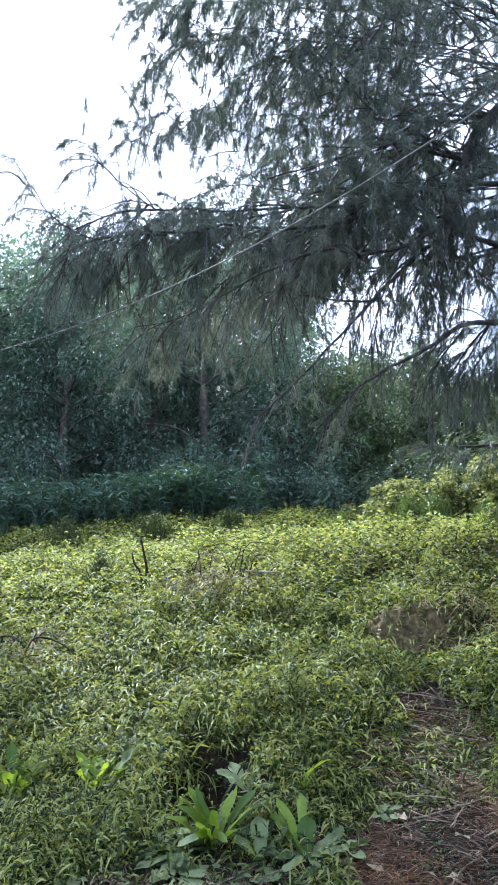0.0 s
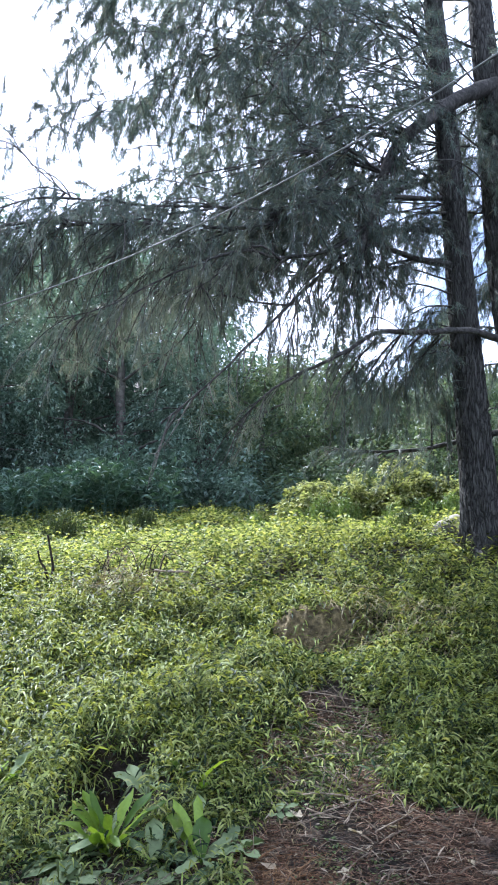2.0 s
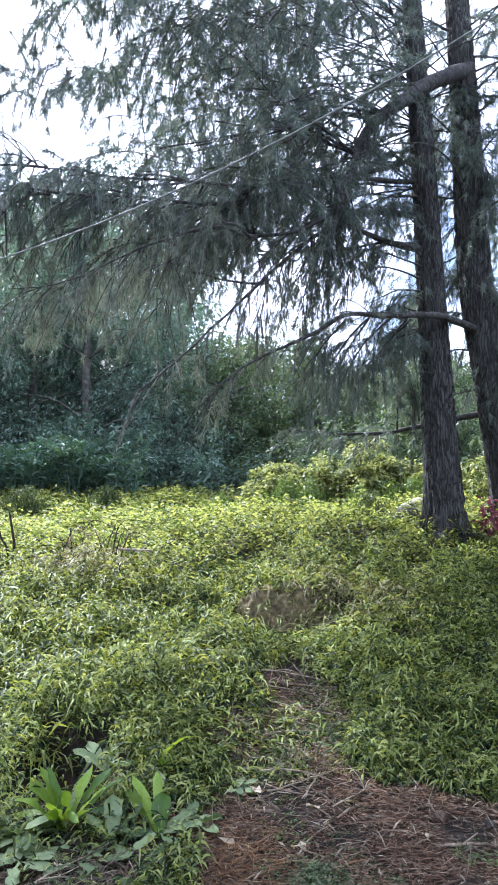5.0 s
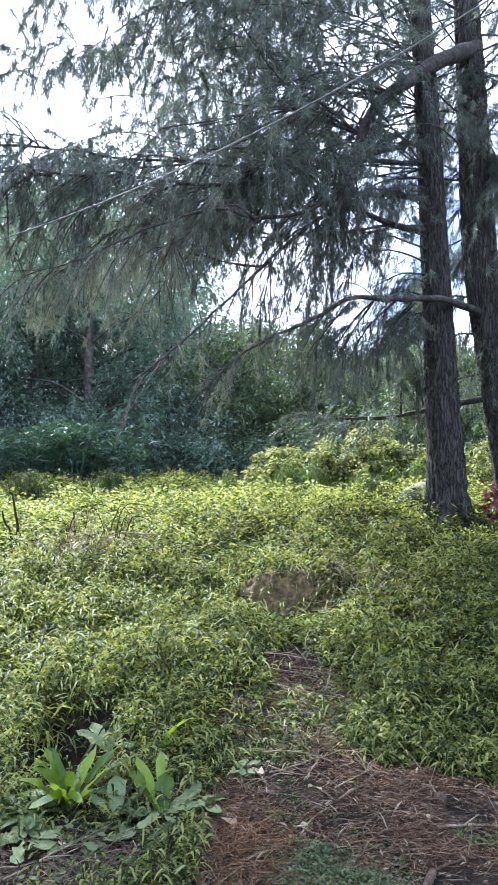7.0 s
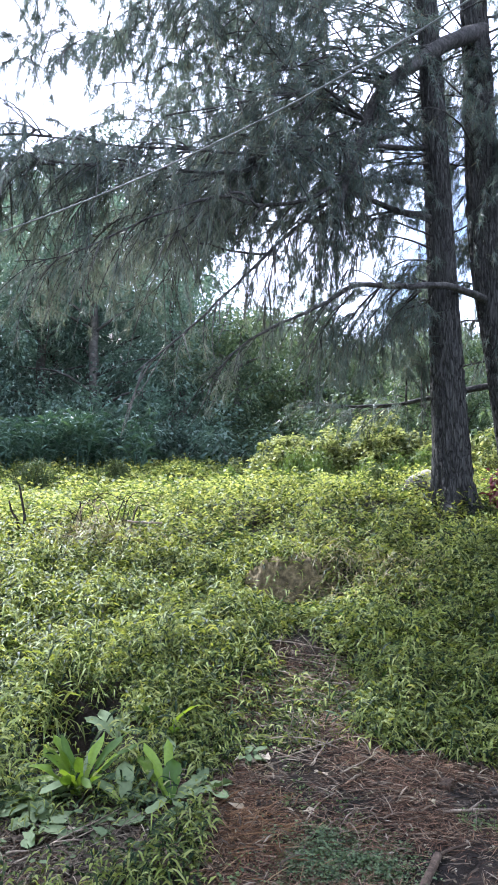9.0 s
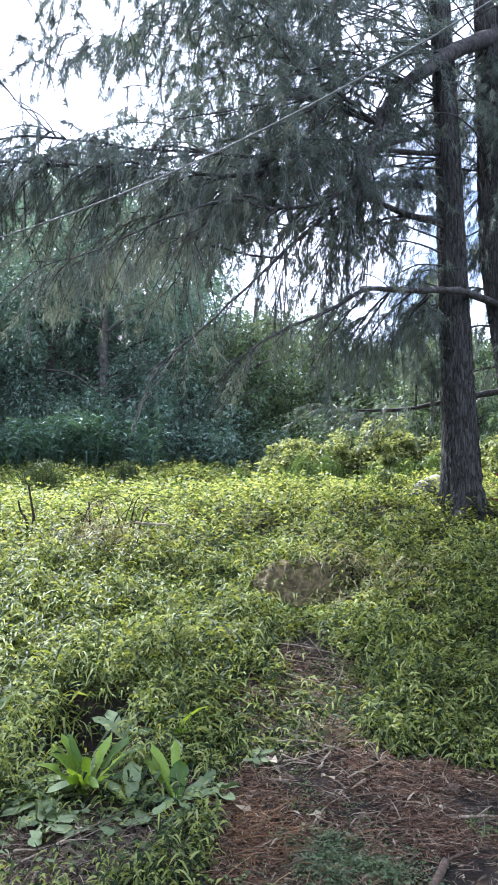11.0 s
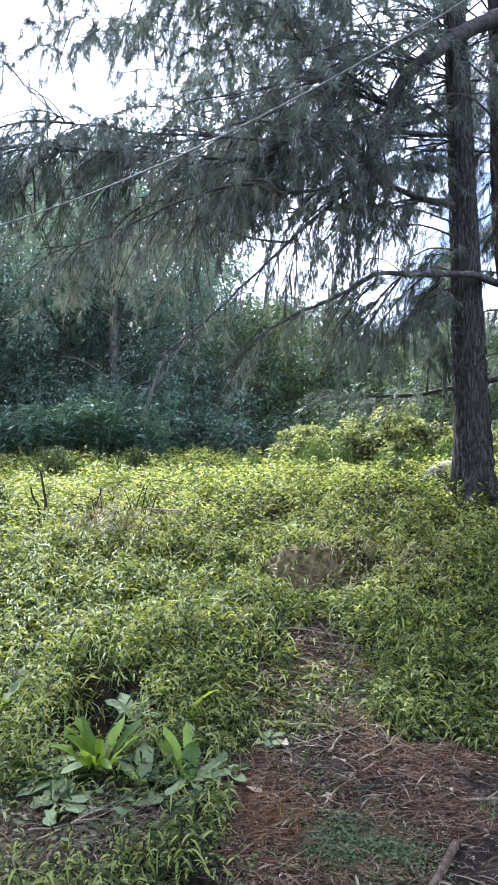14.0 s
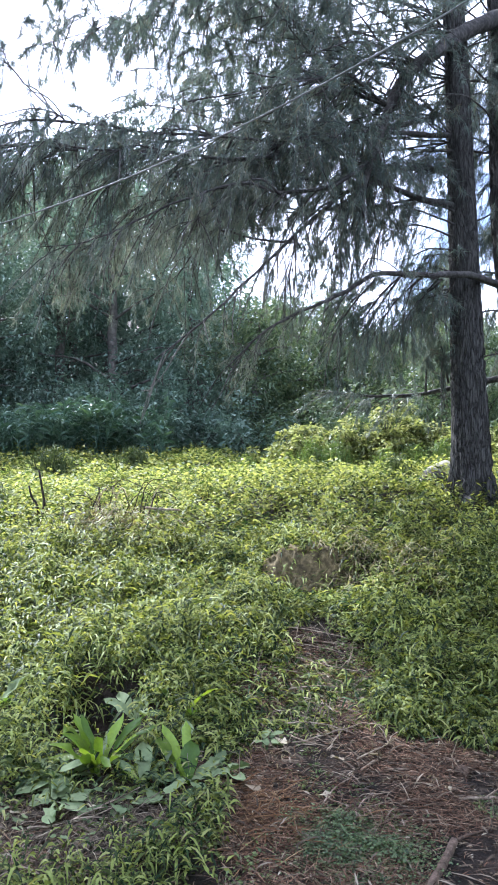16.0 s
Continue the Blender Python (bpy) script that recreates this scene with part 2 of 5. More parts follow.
M_DEBRIS = leaf_mat("twig bits", (0.036, 0.026, 0.018), (0.140, 0.108, 0.078), rough=0.85, through_light=0.0, dry=(0.32, 0.27, 0.20), spec=0.2)
M_STRAW = leaf_mat("rusty dead needles", (0.060, 0.029, 0.013), (0.165, 0.088, 0.040), rough=0.8, through_light=0.05, dry=(0.26, 0.18, 0.10), spec=0.15)
M_DEADLEAF = leaf_mat("dry fallen leaf", (0.26, 0.20, 0.13), (0.48, 0.41, 0.30), rough=0.6, through_light=0.15)


# ---- building helpers ----
rng = np.random.default_rng(7)


def mesh_np(name, verts, quads, mat, smooth=False):
    """A mesh from arrays of corners and four-cornered faces."""
    verts, quads = np.asarray(verts, np.float32).reshape(-1, 3), np.asarray(quads, np.int32)
    k = quads.shape[-1]
    me = bpy.data.meshes.new(name)
    me.vertices.add(len(verts)); me.vertices.foreach_set("co", verts.ravel())
    me.loops.add(quads.size); me.loops.foreach_set("vertex_index", quads.ravel())
    me.polygons.add(len(quads)); me.polygons.foreach_set("loop_start", np.arange(0, quads.size, k, dtype=np.int32))
    if smooth:
        me.polygons.foreach_set("use_smooth", np.ones(len(quads), bool))
    me.update(calc_edges=True)
    me.materials.append(mat)
    return me


def put(name, me, parent=None, label="", category="", group="", kind=""):
    ob = new(name, me)
    if parent is not None:
        ob.parent = parent
    return tagged(ob, label, category, group, kind)


def thing(name, at, label, category, group=""):
    ob = new(name)
    ob.location = at
    ob.empty_display_size = 0.2
    return tagged(ob, label, category, group)


def unit(v):
    return v / (np.linalg.norm(v, axis=-1, keepdims=True) + 1e-9)


def blades(base, way, length, width, droop, bend=2, face=None):
    """Leaves from base points: each a strip of `bend` quads, narrow at both ends, that sags by droop."""
    n = len(base)
    way = unit(way)
    side = np.cross(way, face if face is not None else np.array([0, 0, 1.0]))
    side = unit(side + rng.normal(0, 0.4, (n, 3)))
    length, width, droop = (np.broadcast_to(np.asarray(a, float), n)[:, None] for a in (length, width, droop))
    rows = []
    for i in range(bend + 1):
        s = i / bend
        w = {1: (0.55, 0.12), 2: (0.55, 1.0, 0.06), 3: (0.45, 1.0, 0.85, 0.05)}[bend][i]
        c = base + way * length * s
        c = c - np.array([0, 0, 1.0]) * droop * length * s * s
        rows += [c - side * width * 0.5 * w, c + side * width * 0.5 * w]
    v = np.stack(rows, 1).reshape(-1, 3)
    k = 2 * (bend + 1)
    q = np.concatenate([np.array([2 * i, 2 * i + 1, 2 * i + 3, 2 * i + 2])[None] + k * np.arange(n)[:, None] for i in range(bend)])
    return v, q


def kites(base, way, length, width, droop):
    """Small leaves, one four-cornered face each: base, two flanks, tip."""
    n = len(base)
    way = unit(way)
    side = unit(np.cross(way, rng.normal(0, 0.35, (n, 3)) + [0, 0, 1.0]))
    length, width, droop = (np.broadcast_to(np.asarray(a, float), n)[:, None] for a in (length, width, droop))
    tip = base + way * length - np.array([0, 0, 1.0]) * droop * length
    mid = base + way * length * 0.42
    v = np.stack([base, mid + side * width * 0.5, tip, mid - side * width * 0.5], 1).reshape(-1, 3)
    return v, np.arange(4 * n).reshape(-1, 4)


def spikes(base, way, length, width):
    """Needles, one long triangle each."""
    n = len(base)
    way = unit(way)
    side = unit(np.cross(way, rng.normal(0, 1, (n, 3)))) * (np.asarray(width) * 0.36)[:, None]
    v = np.stack([base - side, base + side, base + way * np.asarray(length)[:, None]], 1).reshape(-1, 3)
    return v, np.arange(3 * n).reshape(-1, 3)


def join(*parts):
    vs, qs, o = [], [], 0
    for v, q in parts:
        if len(v):
            vs.append(v); qs.append(q + o); o += len(v)
    return np.concatenate(vs), np.concatenate(qs)


def tube(points, radii, sides=8, rough=0.0, capped=True):
    """A tapered limb along a line of points, with an uneven surface."""
    p = np.asarray(points, float)
    r = np.asarray(radii, float)
    tan = unit(np.gradient(p, axis=0))
    up = np.array([0.13, 0.21, 0.97]) if abs(tan[0, 2]) < 0.8 else np.array([1.0, 0.1, 0])
    a = unit(np.cross(tan, up)); b = np.cross(tan, a)
    th = np.linspace(0, 2 * np.pi, sides, endpoint=False)
    rr = r[:, None] * (1 + rough * rng.normal(0, 1, (len(p), sides)))
    v = p[:, None] + rr[..., None] * (np.cos(th)[None, :, None] * a[:, None] + np.sin(th)[None, :, None] * b[:, None])
    i, j = np.meshgrid(np.arange(len(p) - 1), np.arange(sides), indexing="ij")
    k = (j + 1) % sides
    q = np.stack([i * sides + j, i * sides + k, (i + 1) * sides + k, (i + 1) * sides + j], -1).reshape(-1, 4)
    v = v.reshape(-1, 3)
    if not capped:
        return v, q
    cap = len(v) + np.arange(2)
    v = np.concatenate([v, p[:1], p[-1:]])
    ends = [[(2 * m) % sides, (2 * m + 1) % sides, (2 * m + 2) % sides, cap[0]][::-1] for m in range(sides // 2)]
    o = (len(p) - 1) * sides
    ends += [[o + (2 * m) % sides, o + (2 * m + 1) % sides, o + (2 * m + 2) % sides, cap[1]] for m in range(sides // 2)]
    return v, np.concatenate([q, np.array(ends)])


def curve_through(points, step=0.12, wobble=0.0):
    """A smooth line through a few points, evenly stepped."""
    p = np.asarray(points, float)
    q = np.concatenate([2 * p[:1] - p[1:2], p, 2 * p[-1:] - p[-2:-1]])
    out_ = []
    for i in range(1, len(q) - 2):
        n = max(2, int(np.linalg.norm(q[i + 1] - q[i]) / step))
        t = np.linspace(0, 1, n, endpoint=False)[:, None]
        a, b, c, d = q[i - 1], q[i], q[i + 1], q[i + 2]
        out_.append(0.5 * (2 * b + (c - a) * t + (2 * a - 5 * b + 4 * c - d) * t ** 2 + (3 * b - a - 3 * c + d) * t ** 3))
    out_.append(p[-1:])
    line = np.concatenate(out_)
    if wobble:
        w = np.cumsum(rng.normal(0, wobble, line.shape), axis=0)
        w -= np.linspace(0, 1, len(w))[:, None] * w[-1]
        line = line + w
    return line


_vn = np.random.default_rng(3).random((64, 64))


def vnoise(x, y, scale, shift=0.0):
    """Smooth noise from 0 to 1 over the plan; scale is the size of a lump in metres."""
    u, w = np.asarray(x, float) / scale + 17.3 + shift, np.asarray(y, float) / scale + 5.1 + 2 * shift
    i, j = np.floor(u).astype(int), np.floor(w).astype(int)
    a, b = u - i, w - j
    a, b = a * a * (3 - 2 * a), b * b * (3 - 2 * b)
    g = lambda p, q: _vn[p % 64, q % 64]
    return (g(i, j) * (1 - a) + g(i + 1, j) * a) * (1 - b) + (g(i, j + 1) * (1 - a) + g(i + 1, j + 1) * a) * b


# ---- ground ----
_y = np.linspace(-5, 60, 1301)
_h = np.interp(_y, [-5, 0, 2.4, 4.0, 5.6, 7.2, 9.6, 12.0, 14.5, 18.0, 26.0, 60.0], [-0.1, -0.05, 0.0, 0.17, 0.60, 1.15, 1.98, 2.48, 2.72, 3.3, 4.2, 6.0])
_k = np.exp(-0.5 * (np.arange(-14, 15) / 6.0) ** 2)
_h = np.convolve(np.pad(_h, 14, mode="edge"), _k / _k.sum(), mode="valid")


def waves(x, y):
    return (0.035 * np.sin(1.7 * x + 0.6 * y) + 0.03 * np.sin(1.1 * y - 2.3 * x + 1.0) + 0.018 * np.sin(4.1 * x + 2.7 * y) + 0.014 * np.sin(3.3 * y - 5.2 * x + 2.0))


def ground_z(x, y):
    """Height of the soil: a slope that rises to a crest, falling away to the side, with a worn bank on the path."""
    x, y = np.asarray(x, float), np.asarray(y, float)
    z = np.interp(y, _y, _h)
    grow = np.clip((y - 4.0) / 6.0, 0, 1)
    z = z + grow * (0.045 * np.clip(x, -12, 12) - 0.004 * np.clip(-x - 2, 0, 8) ** 2)
    z = z + waves(x, y) * np.clip((y - 2.0) / 3.0, 0.15, 1)
    bank = np.exp(-((x - 0.5) / 0.55) ** 4)
    z = z + bank * 0.16 * (np.tanh((y - 7.05) / 0.08) * np.exp(-((y - 7.05) / 0.7) ** 2))
    z = z - 0.42 * np.exp(-((x + 1.10) / 0.23) ** 6 - ((y - 4.52) / 0.30) ** 6) + 0.08 * np.exp(-((x + 1.10) / 0.4) ** 2 - ((y - 5.02) / 0.16) ** 2)
    step = lambda v: np.clip(v, 0, 1) ** 2 * (3 - 2 * np.clip(v, 0, 1))
    z = z + (0.22 + 0.045 * np.clip(-x, 0, 9)) * step((y - 12.3) / 2.2) * step((-x + 0.2) / 1.6)
    z = np.where(y > 60, 6.0, z)
    return z + 15.0 * step((y - 33.0) / 26.0) * step((2.0 - x) / 7.0)


def path_mask(x, y):
    """1 on the bare path, 0 in the grass."""
    x, y = np.asarray(x, float), np.asarray(y, float)
    c = np.interp(y, [2.5, 3.0, 3.8, 4.2, 4.45, 4.6, 5.2, 5.7, 6.1], [0.80, 0.75, 0.60, 0.52, 0.30, 0.25, 0.31, 0.37, 0.40])
    w = np.interp(y, [2.5, 3.0, 3.8, 4.2, 4.45, 4.6, 5.2, 5.7, 6.0, 6.25], [1.25, 1.12, 0.98, 0.82, 0.52, 0.38, 0.34, 0.30, 0.12, 0.0])
    edge = 0.10 * np.sin(7 * y + 3 * x) + 0.06 * np.sin(13 * y - 9 * x)
    edge = edge + 1.1 * (vnoise(x, y, 0.22) - 0.5)
    return np.clip((w - np.abs(x - c) + edge * np.minimum(w, 0.45)) / 0.16 + 0.5, 0, 1) * (y < 6.3)


def worn_mask(x, y):
    """1 on the trampled ground beside the lower path, where little grows."""
    x, y = np.asarray(x, float), np.asarray(y, float)
    m = np.exp(-(((x + 0.95) / 0.62) ** 2 + ((y - 3.28) / 0.34) ** 2) ** 1.5)
    return np.clip(m * (0.55 + 0.9 * vnoise(x, y, 0.18, 21.0)) - 0.9 * np.exp(-((x + 0.49) / 0.17) ** 2 - ((y - 3.12) / 0.13) ** 2), 0, 1)


def clay_mask(x, y):
    """1 on the bare clay face of the small bank."""
    x, y = np.asarray(x), np.asarray(y)
    m = np.maximum(np.exp(-((x - 0.20) / 0.26) ** 4 - ((y - 7.04) / 0.16) ** 4), np.exp(-((x - 0.40) / 0.42) ** 4 - ((y - 7.12) / 0.09) ** 4))
    return np.clip(m * (2.6 * vnoise(x, y, 0.14, 31.0) - 0.66), 0, 0.66)


def grid_lines(lo, hi, fine_lo, fine_hi, step):
    mid = np.arange(fine_lo, fine_hi + step / 2, step)
    left = fine_lo - np.geomspace(step, fine_lo - lo, 28)[::-1]
    right = fine_hi + np.geomspace(step, hi - fine_hi, 28)
    return np.concatenate([left, mid, right])


gx, gy = grid_lines(-800, 800, -9, 7, 0.10), grid_lines(-800, 1500, 1.5, 18, 0.10)
GX, GY = np.meshgrid(gx, gy)
near = (np.abs(GX) < 10) & (GY < 20) & (GY > 1)
GZ = ground_z(GX, GY) + np.where(near, rng.normal(0, 0.006, GX.shape), 0)
ni, nj = len(gx), len(gy)
jj, ii = np.meshgrid(np.arange(nj - 1), np.arange(ni - 1), indexing="ij")
gq = np.stack([jj * ni + ii, jj * ni + ii + 1, (jj + 1) * ni + ii + 1, (jj + 1) * ni + ii], -1).reshape(-1, 4)
put("ground", mesh_np("ground", np.stack([GX, GY, GZ], -1), gq, M_SOIL, True), label="bare reddish brown soil of a grassy slope rising to a crest", category="ground", kind="structure")


# ---- the two pines ----
DOWN = np.array([0, 0, -1.0])


def pine_limb(tree, pts, r0, r1, twigs, twig_len=0.8, start=0.25, hang=0.7, mat=None, needles=9, stay_bare=0.0, step=0.10, lift=0.0, wide=0.010, wild=0.0, taper=0.8, gaps=0.0):
    """A limb of the tree with its side twigs, and the needles that hang from them as a part of the limb."""
    base = np.asarray(tree.location)
    line = curve_through(pts, 0.12, 0.006)
    n = len(line)
    s = np.linspace(0, 1, n)
    wood, bare = [tube(line, r0 + (r1 - r0) * s ** taper, 10 if r0 > 0.05 else 6, 0.06)], []
    tan = unit(np.gradient(line, axis=0))
    nb, nd = [], []
    for k in range(twigs):
        f = start + (1 - start) * ((k + rng.random()) / twigs) ** (1 - 0.36 * wild)
        i = min(int(f * (n - 1)), n - 1)
        t = tan[i]
        side = np.cross(t, [0, 0, 1.0]) * rng.choice([-1, 1])
        d = unit(t * rng.uniform(0.3 - 0.6 * wild, 0.9 - 0.3 * wild) + side * rng.uniform(0.1, 1.0) + np.array([0, 0, rng.uniform(-0.4 - 0.3 * wild, 0.35 + 0.3 * wild) + lift]))
        L = twig_len * rng.uniform(0.45, 1.25)
        u = np.linspace(0, 1, 5)[:, None]
        tw = line[i] + d * L * u + DOWN * hang * L * u ** 2 + np.cumsum(rng.normal(0, 0.022, (5, 3)), 0) * u
        if rng.random() < stay_bare:
            u8 = np.linspace(0, 1, 9)[:, None]
            curl = unit(np.cross(d, rng.normal(0, 1, 3)))
            hook = line[i] + d * L * 1.1 * u8 + DOWN * hang * 1.3 * L * u8 ** 2 + (curl * 0.28 + np.array([0, 0, 0.35])) * L * np.clip(u8 - 0.55, 0, 1) ** 2 * 2.2
            bare.append(tube(hook, np.linspace(0.0105, 0.0035, 9), 4, 0, False))
            for _ in range(2):
                m0 = rng.integers(2, 7)
                tip = hook[m0] + unit(rng.normal(0, 1, 3) + DOWN * 0.7) * L * rng.uniform(0.15, 0.35)
                bare.append(tube(np.array([hook[m0], (hook[m0] + tip) / 2 + rng.normal(0, 0.02, 3), tip]), [0.005, 0.004, 0.0025], 3, 0, False))
            continue
        wood.append(tube(tw, np.linspace(max(0.006, r1 * 0.6), 0.003, 5), 3, 0, False))
        m = max(2, int(L / step))
        f2 = np.clip(((np.arange(m) + 1) / m) ** 0.6 + rng.normal(0, 0.05, m), 0.12, 1) * 4
        j = np.minimum(f2.astype(int), 3)
        at = tw[j] + (tw[j + 1] - tw[j]) * (f2 - j)[:, None]
        dd = unit(tw[j + 1] - tw[j])
        nb.append(np.repeat(at, 2 * needles, 0)); nd.append(np.repeat(dd, 2 * needles, 0))
    limb = put("limb", mesh_np("limb", *join(*[(v - base, q) for v, q in wood]), M_LIMB, True), tree)
    if bare:
        put("dead_twig", mesh_np("dead_twig", *join(*[(v - base, q) for v, q in bare]), M_DEADTWIG, True), limb, "bare curved grey twigs", kind="stuff")
    if nb:
        nb, nd = np.concatenate(nb), np.concatenate(nd)
        way = nd * 0.5 + DOWN * rng.uniform(0.1, 1.0, (len(nb), 1)) * (0.6 + 0.5 * hang) + rng.normal(0, 0.36 + 0.14 * wild, nb.shape)
        nb = nb - nd * rng.uniform(0, 0.09, (len(nb), 1)) + rng.normal(0, 0.012, nb.shape)
        long_, thick = rng.uniform(0.10, 0.20, len(nb)), wide * rng.uniform(0.7, 1.3, len(nb))
        if gaps:
            k = 0.5 * vnoise(nb[:, 0] + 0.4 * nb[:, 1], nb[:, 2], 0.55, 41.0) + 0.5 * vnoise(nb[:, 1] - 0.6 * nb[:, 0], nb[:, 2], 0.42, 43.0) + 0.30 * np.exp(-((np.hypot(nb[:, 0] - line[0, 0], nb[:, 1] - line[0, 1]) - 1.5) / 0.8) ** 2) > gaps
            nb, way, long_, thick = nb[k], way[k], long_[k], thick[k]
        v, q = spikes(nb - base, way, long_, thick)
        put("needle_spray", mesh_np("needles", v, q, mat or M_NEEDLE), limb, "long drooping grey-green pine needles", kind="stuff")
    return limb


def pine_trunk(tree, line_pts, radii, flare=0.48, sides=72):
    """A trunk with deep upright bark plates and a flared foot."""
    base = np.asarray(tree.location)
    line = curve_through(line_pts, 0.075)
    n = len(line)
    s = np.linalg.norm(line - line[0], axis=1)
    r = np.interp(s, np.linspace(0, s[-1], len(radii)), radii)
    r = r * (1 + flare * np.exp(-s / 0.28))
    v, q = tube(line, r, sides)
    body = v[:-2].reshape(n, sides, 3)
    th = np.linspace(0, 2 * np.pi, sides, endpoint=False)[None]
    zz = s[:, None]
    wob = th + 0.10 * np.sin(3.1 * zz + 2 * th) + 0.06 * np.sin(7.3 * zz + th * 3)
    ridge = np.abs(np.sin(8.5 * wob + 0.7 * np.sin(2.2 * zz))) ** 0.6 * 0.7 + 0.3 * np.abs(np.sin(14 * wob + 1.3 * np.sin(4.1 * zz + th)))
    crack = np.clip(np.sin(19.0 * zz + 7.0 * np.sin(5 * th + 1.7 * zz) + 3 * np.sin(11 * th)) * 3 - 1.8, 0, 1) * 0.7
    amp = 0.062 * (r[:, None] / radii[0])
    off = (0.8 + 0.5 * np.sin(3 * th + 1.1 * zz)) * amp * (ridge - 0.5 - crack * ridge) + rng.normal(0, 0.0025, (n, sides))
    foot = 1 + 0.42 * np.exp(-s / 0.25)[:, None] * np.sin(5 * th + 0.8)
    ctr = line[:, None]
    rad = body - ctr
    ln = np.linalg.norm(rad, axis=-1, keepdims=True)
    body = ctr + rad / ln * (ln * foot[..., None] + off[..., None])
    v[:-2] = body.reshape(-1, 3)
    return put("trunk", mesh_np("trunk", v - base, q, M_BARK), tree, "grey-brown trunk with deeply furrowed bark")


T1 = (2.74, 9.5, float(ground_z(2.74, 9.5)) - 0.12)
pine_a = thing("pine_tree", T1, "tall pine with furrowed grey bark and drooping needles on the slope", "tree", "pines")
pine_trunk(pine_a, [T1, (2.74, 9.5, 3.4), (2.74, 9.5, 6.0), (2.69, 9.5, 10.0), (2.65, 9.5, 13.0), (2.6, 9.5, 16.0)], [0.262, 0.205, 0.172, 0.145, 0.115, 0.05])
T2 = (3.95, 9.9, float(ground_z(3.95, 9.9)) - 0.12)
pine_b = thing("pine_tree", T2, "tall pine with a slightly bent trunk and long arching limbs", "tree", "pines")
pine_trunk(pine_b, [T2, (3.80, 9.85, 3.0), (3.66, 9.8, 4.3), (3.52, 9.8, 6.0), (3.52, 9.8, 9.5), (3.55, 9.85, 13.0), (3.55, 9.9, 16.0)], [0.28, 0.25, 0.225, 0.185, 0.14, 0.06])

# long limbs that cross the clearing
pine_limb(pine_b, [(3.6, 9.75, 9.5), (2.78, 9.15, 8.78), (1.95, 8.6, 7.86), (1.47, 8.2, 6.95), (1.2, 7.9, 6.06), (1.02, 7.8, 5.35)], 0.145, 0.035, 44, 0.65, 0.40, hang=0.45, needles=12, stay_bare=0.2)
pine_limb(pine_b, [(1.2, 7.9, 6.06), (0.65, 7.4, 5.43), (0.05, 6.9, 5.1), (-0.35, 6.5, 4.99), (-0.88, 6.2, 4.64), (-1.27, 6.0, 4.34), (-1.72, 5.8, 4.05), (-2.1, 5.7, 3.98)], 0.032, 0.003, 34, 0.55, 0.15, mat=M_NEEDLE_HAZED, stay_bare=0.3, hang=0.7, lift=-0.3)
pine_limb(pine_b, [(3.5, 9.75, 5.04), (2.67, 9.1, 5.01), (1.93, 8.6, 4.82), (1.27, 8.2, 4.66), (0.81, 7.9, 4.33), (0.25, 7.6, 3.99), (-0.13, 7.4, 3.69), (-0.49, 7.2, 3.28)], 0.06, 0.008, 34, 0.55, 0.35, mat=M_NEEDLE_HAZED, stay_bare=0.5, hang=0.5)
pine_limb(pine_b, [(3.6, 9.85, 3.84), (3.03, 10.0, 3.76), (2.22, 10.2, 3.61), (1.42, 10.0, 3.53), (0.82, 9.8, 3.55)], 0.055, 0.012, 26, 0.6, 0.45, mat=M_NEEDLE, stay_bare=0.3, hang=0.4)
pine_limb(pine_a, [(2.65, 9.5, 6.24), (1.98, 9.0, 6.11), (1.35, 8.5, 6.08), (0.76, 7.9, 5.53), (0.18, 7.3, 4.75), (-0.3, 6.9, 4.1), (-0.78, 6.5, 3.48), (-1.13, 6.3, 3.12)], 0.085, 0.008, 30, 0.5, 0.22, mat=M_NEEDLE_HAZED, stay_bare=0.8, hang=0.6, lift=-0.2, taper=0.30)
pine_limb(pine_a, [(2.65, 9.5, 6.8), (1.99, 9.0, 6.57), (1.43, 8.5, 6.31), (0.84, 7.9, 6.06), (0.2, 7.3, 5.8)], 0.05, 0.012, 40, 0.8, 0.3)
LIMB_UP = [(2.65, 9.5, 7.35), (1.17, 8.2, 6.59), (0.06, 7.2, 5.87), (-0.66, 6.8, 5.70), (-1.38, 6.6, 5.62), (-1.66, 6.3, 5.52), (-1.94, 6.1, 5.42), (-2.06, 6.0, 5.43), (-2.18, 5.8, 5.48), (-2.42, 5.7, 5.72), (-2.50, 5.6, 5.92)]
pine_limb(pine_a, LIMB_UP, 0.04, 0.004, 50, 0.7, 0.25, stay_bare=0.15)
LIMB_LOW = [(2.65, 9.5, 7.72), (0.85, 8.0, 6.35), (-0.26, 7.0, 5.54), (-1.07, 6.3, 5.21), (-1.69, 5.9, 5.0), (-2.11, 5.6, 4.9), (-2.40, 5.6, 4.84), (-2.60, 5.4, 4.86), (-2.75, 5.3, 4.97), (-2.93, 5.25, 5.16), (-3.10, 5.2, 5.42)]
pine_limb(pine_a, LIMB_LOW, 0.04, 0.004, 55, 0.75, 0.35, hang=0.7, mat=M_NEEDLE_HAZED, needles=9, stay_bare=0.2, wide=0.009)

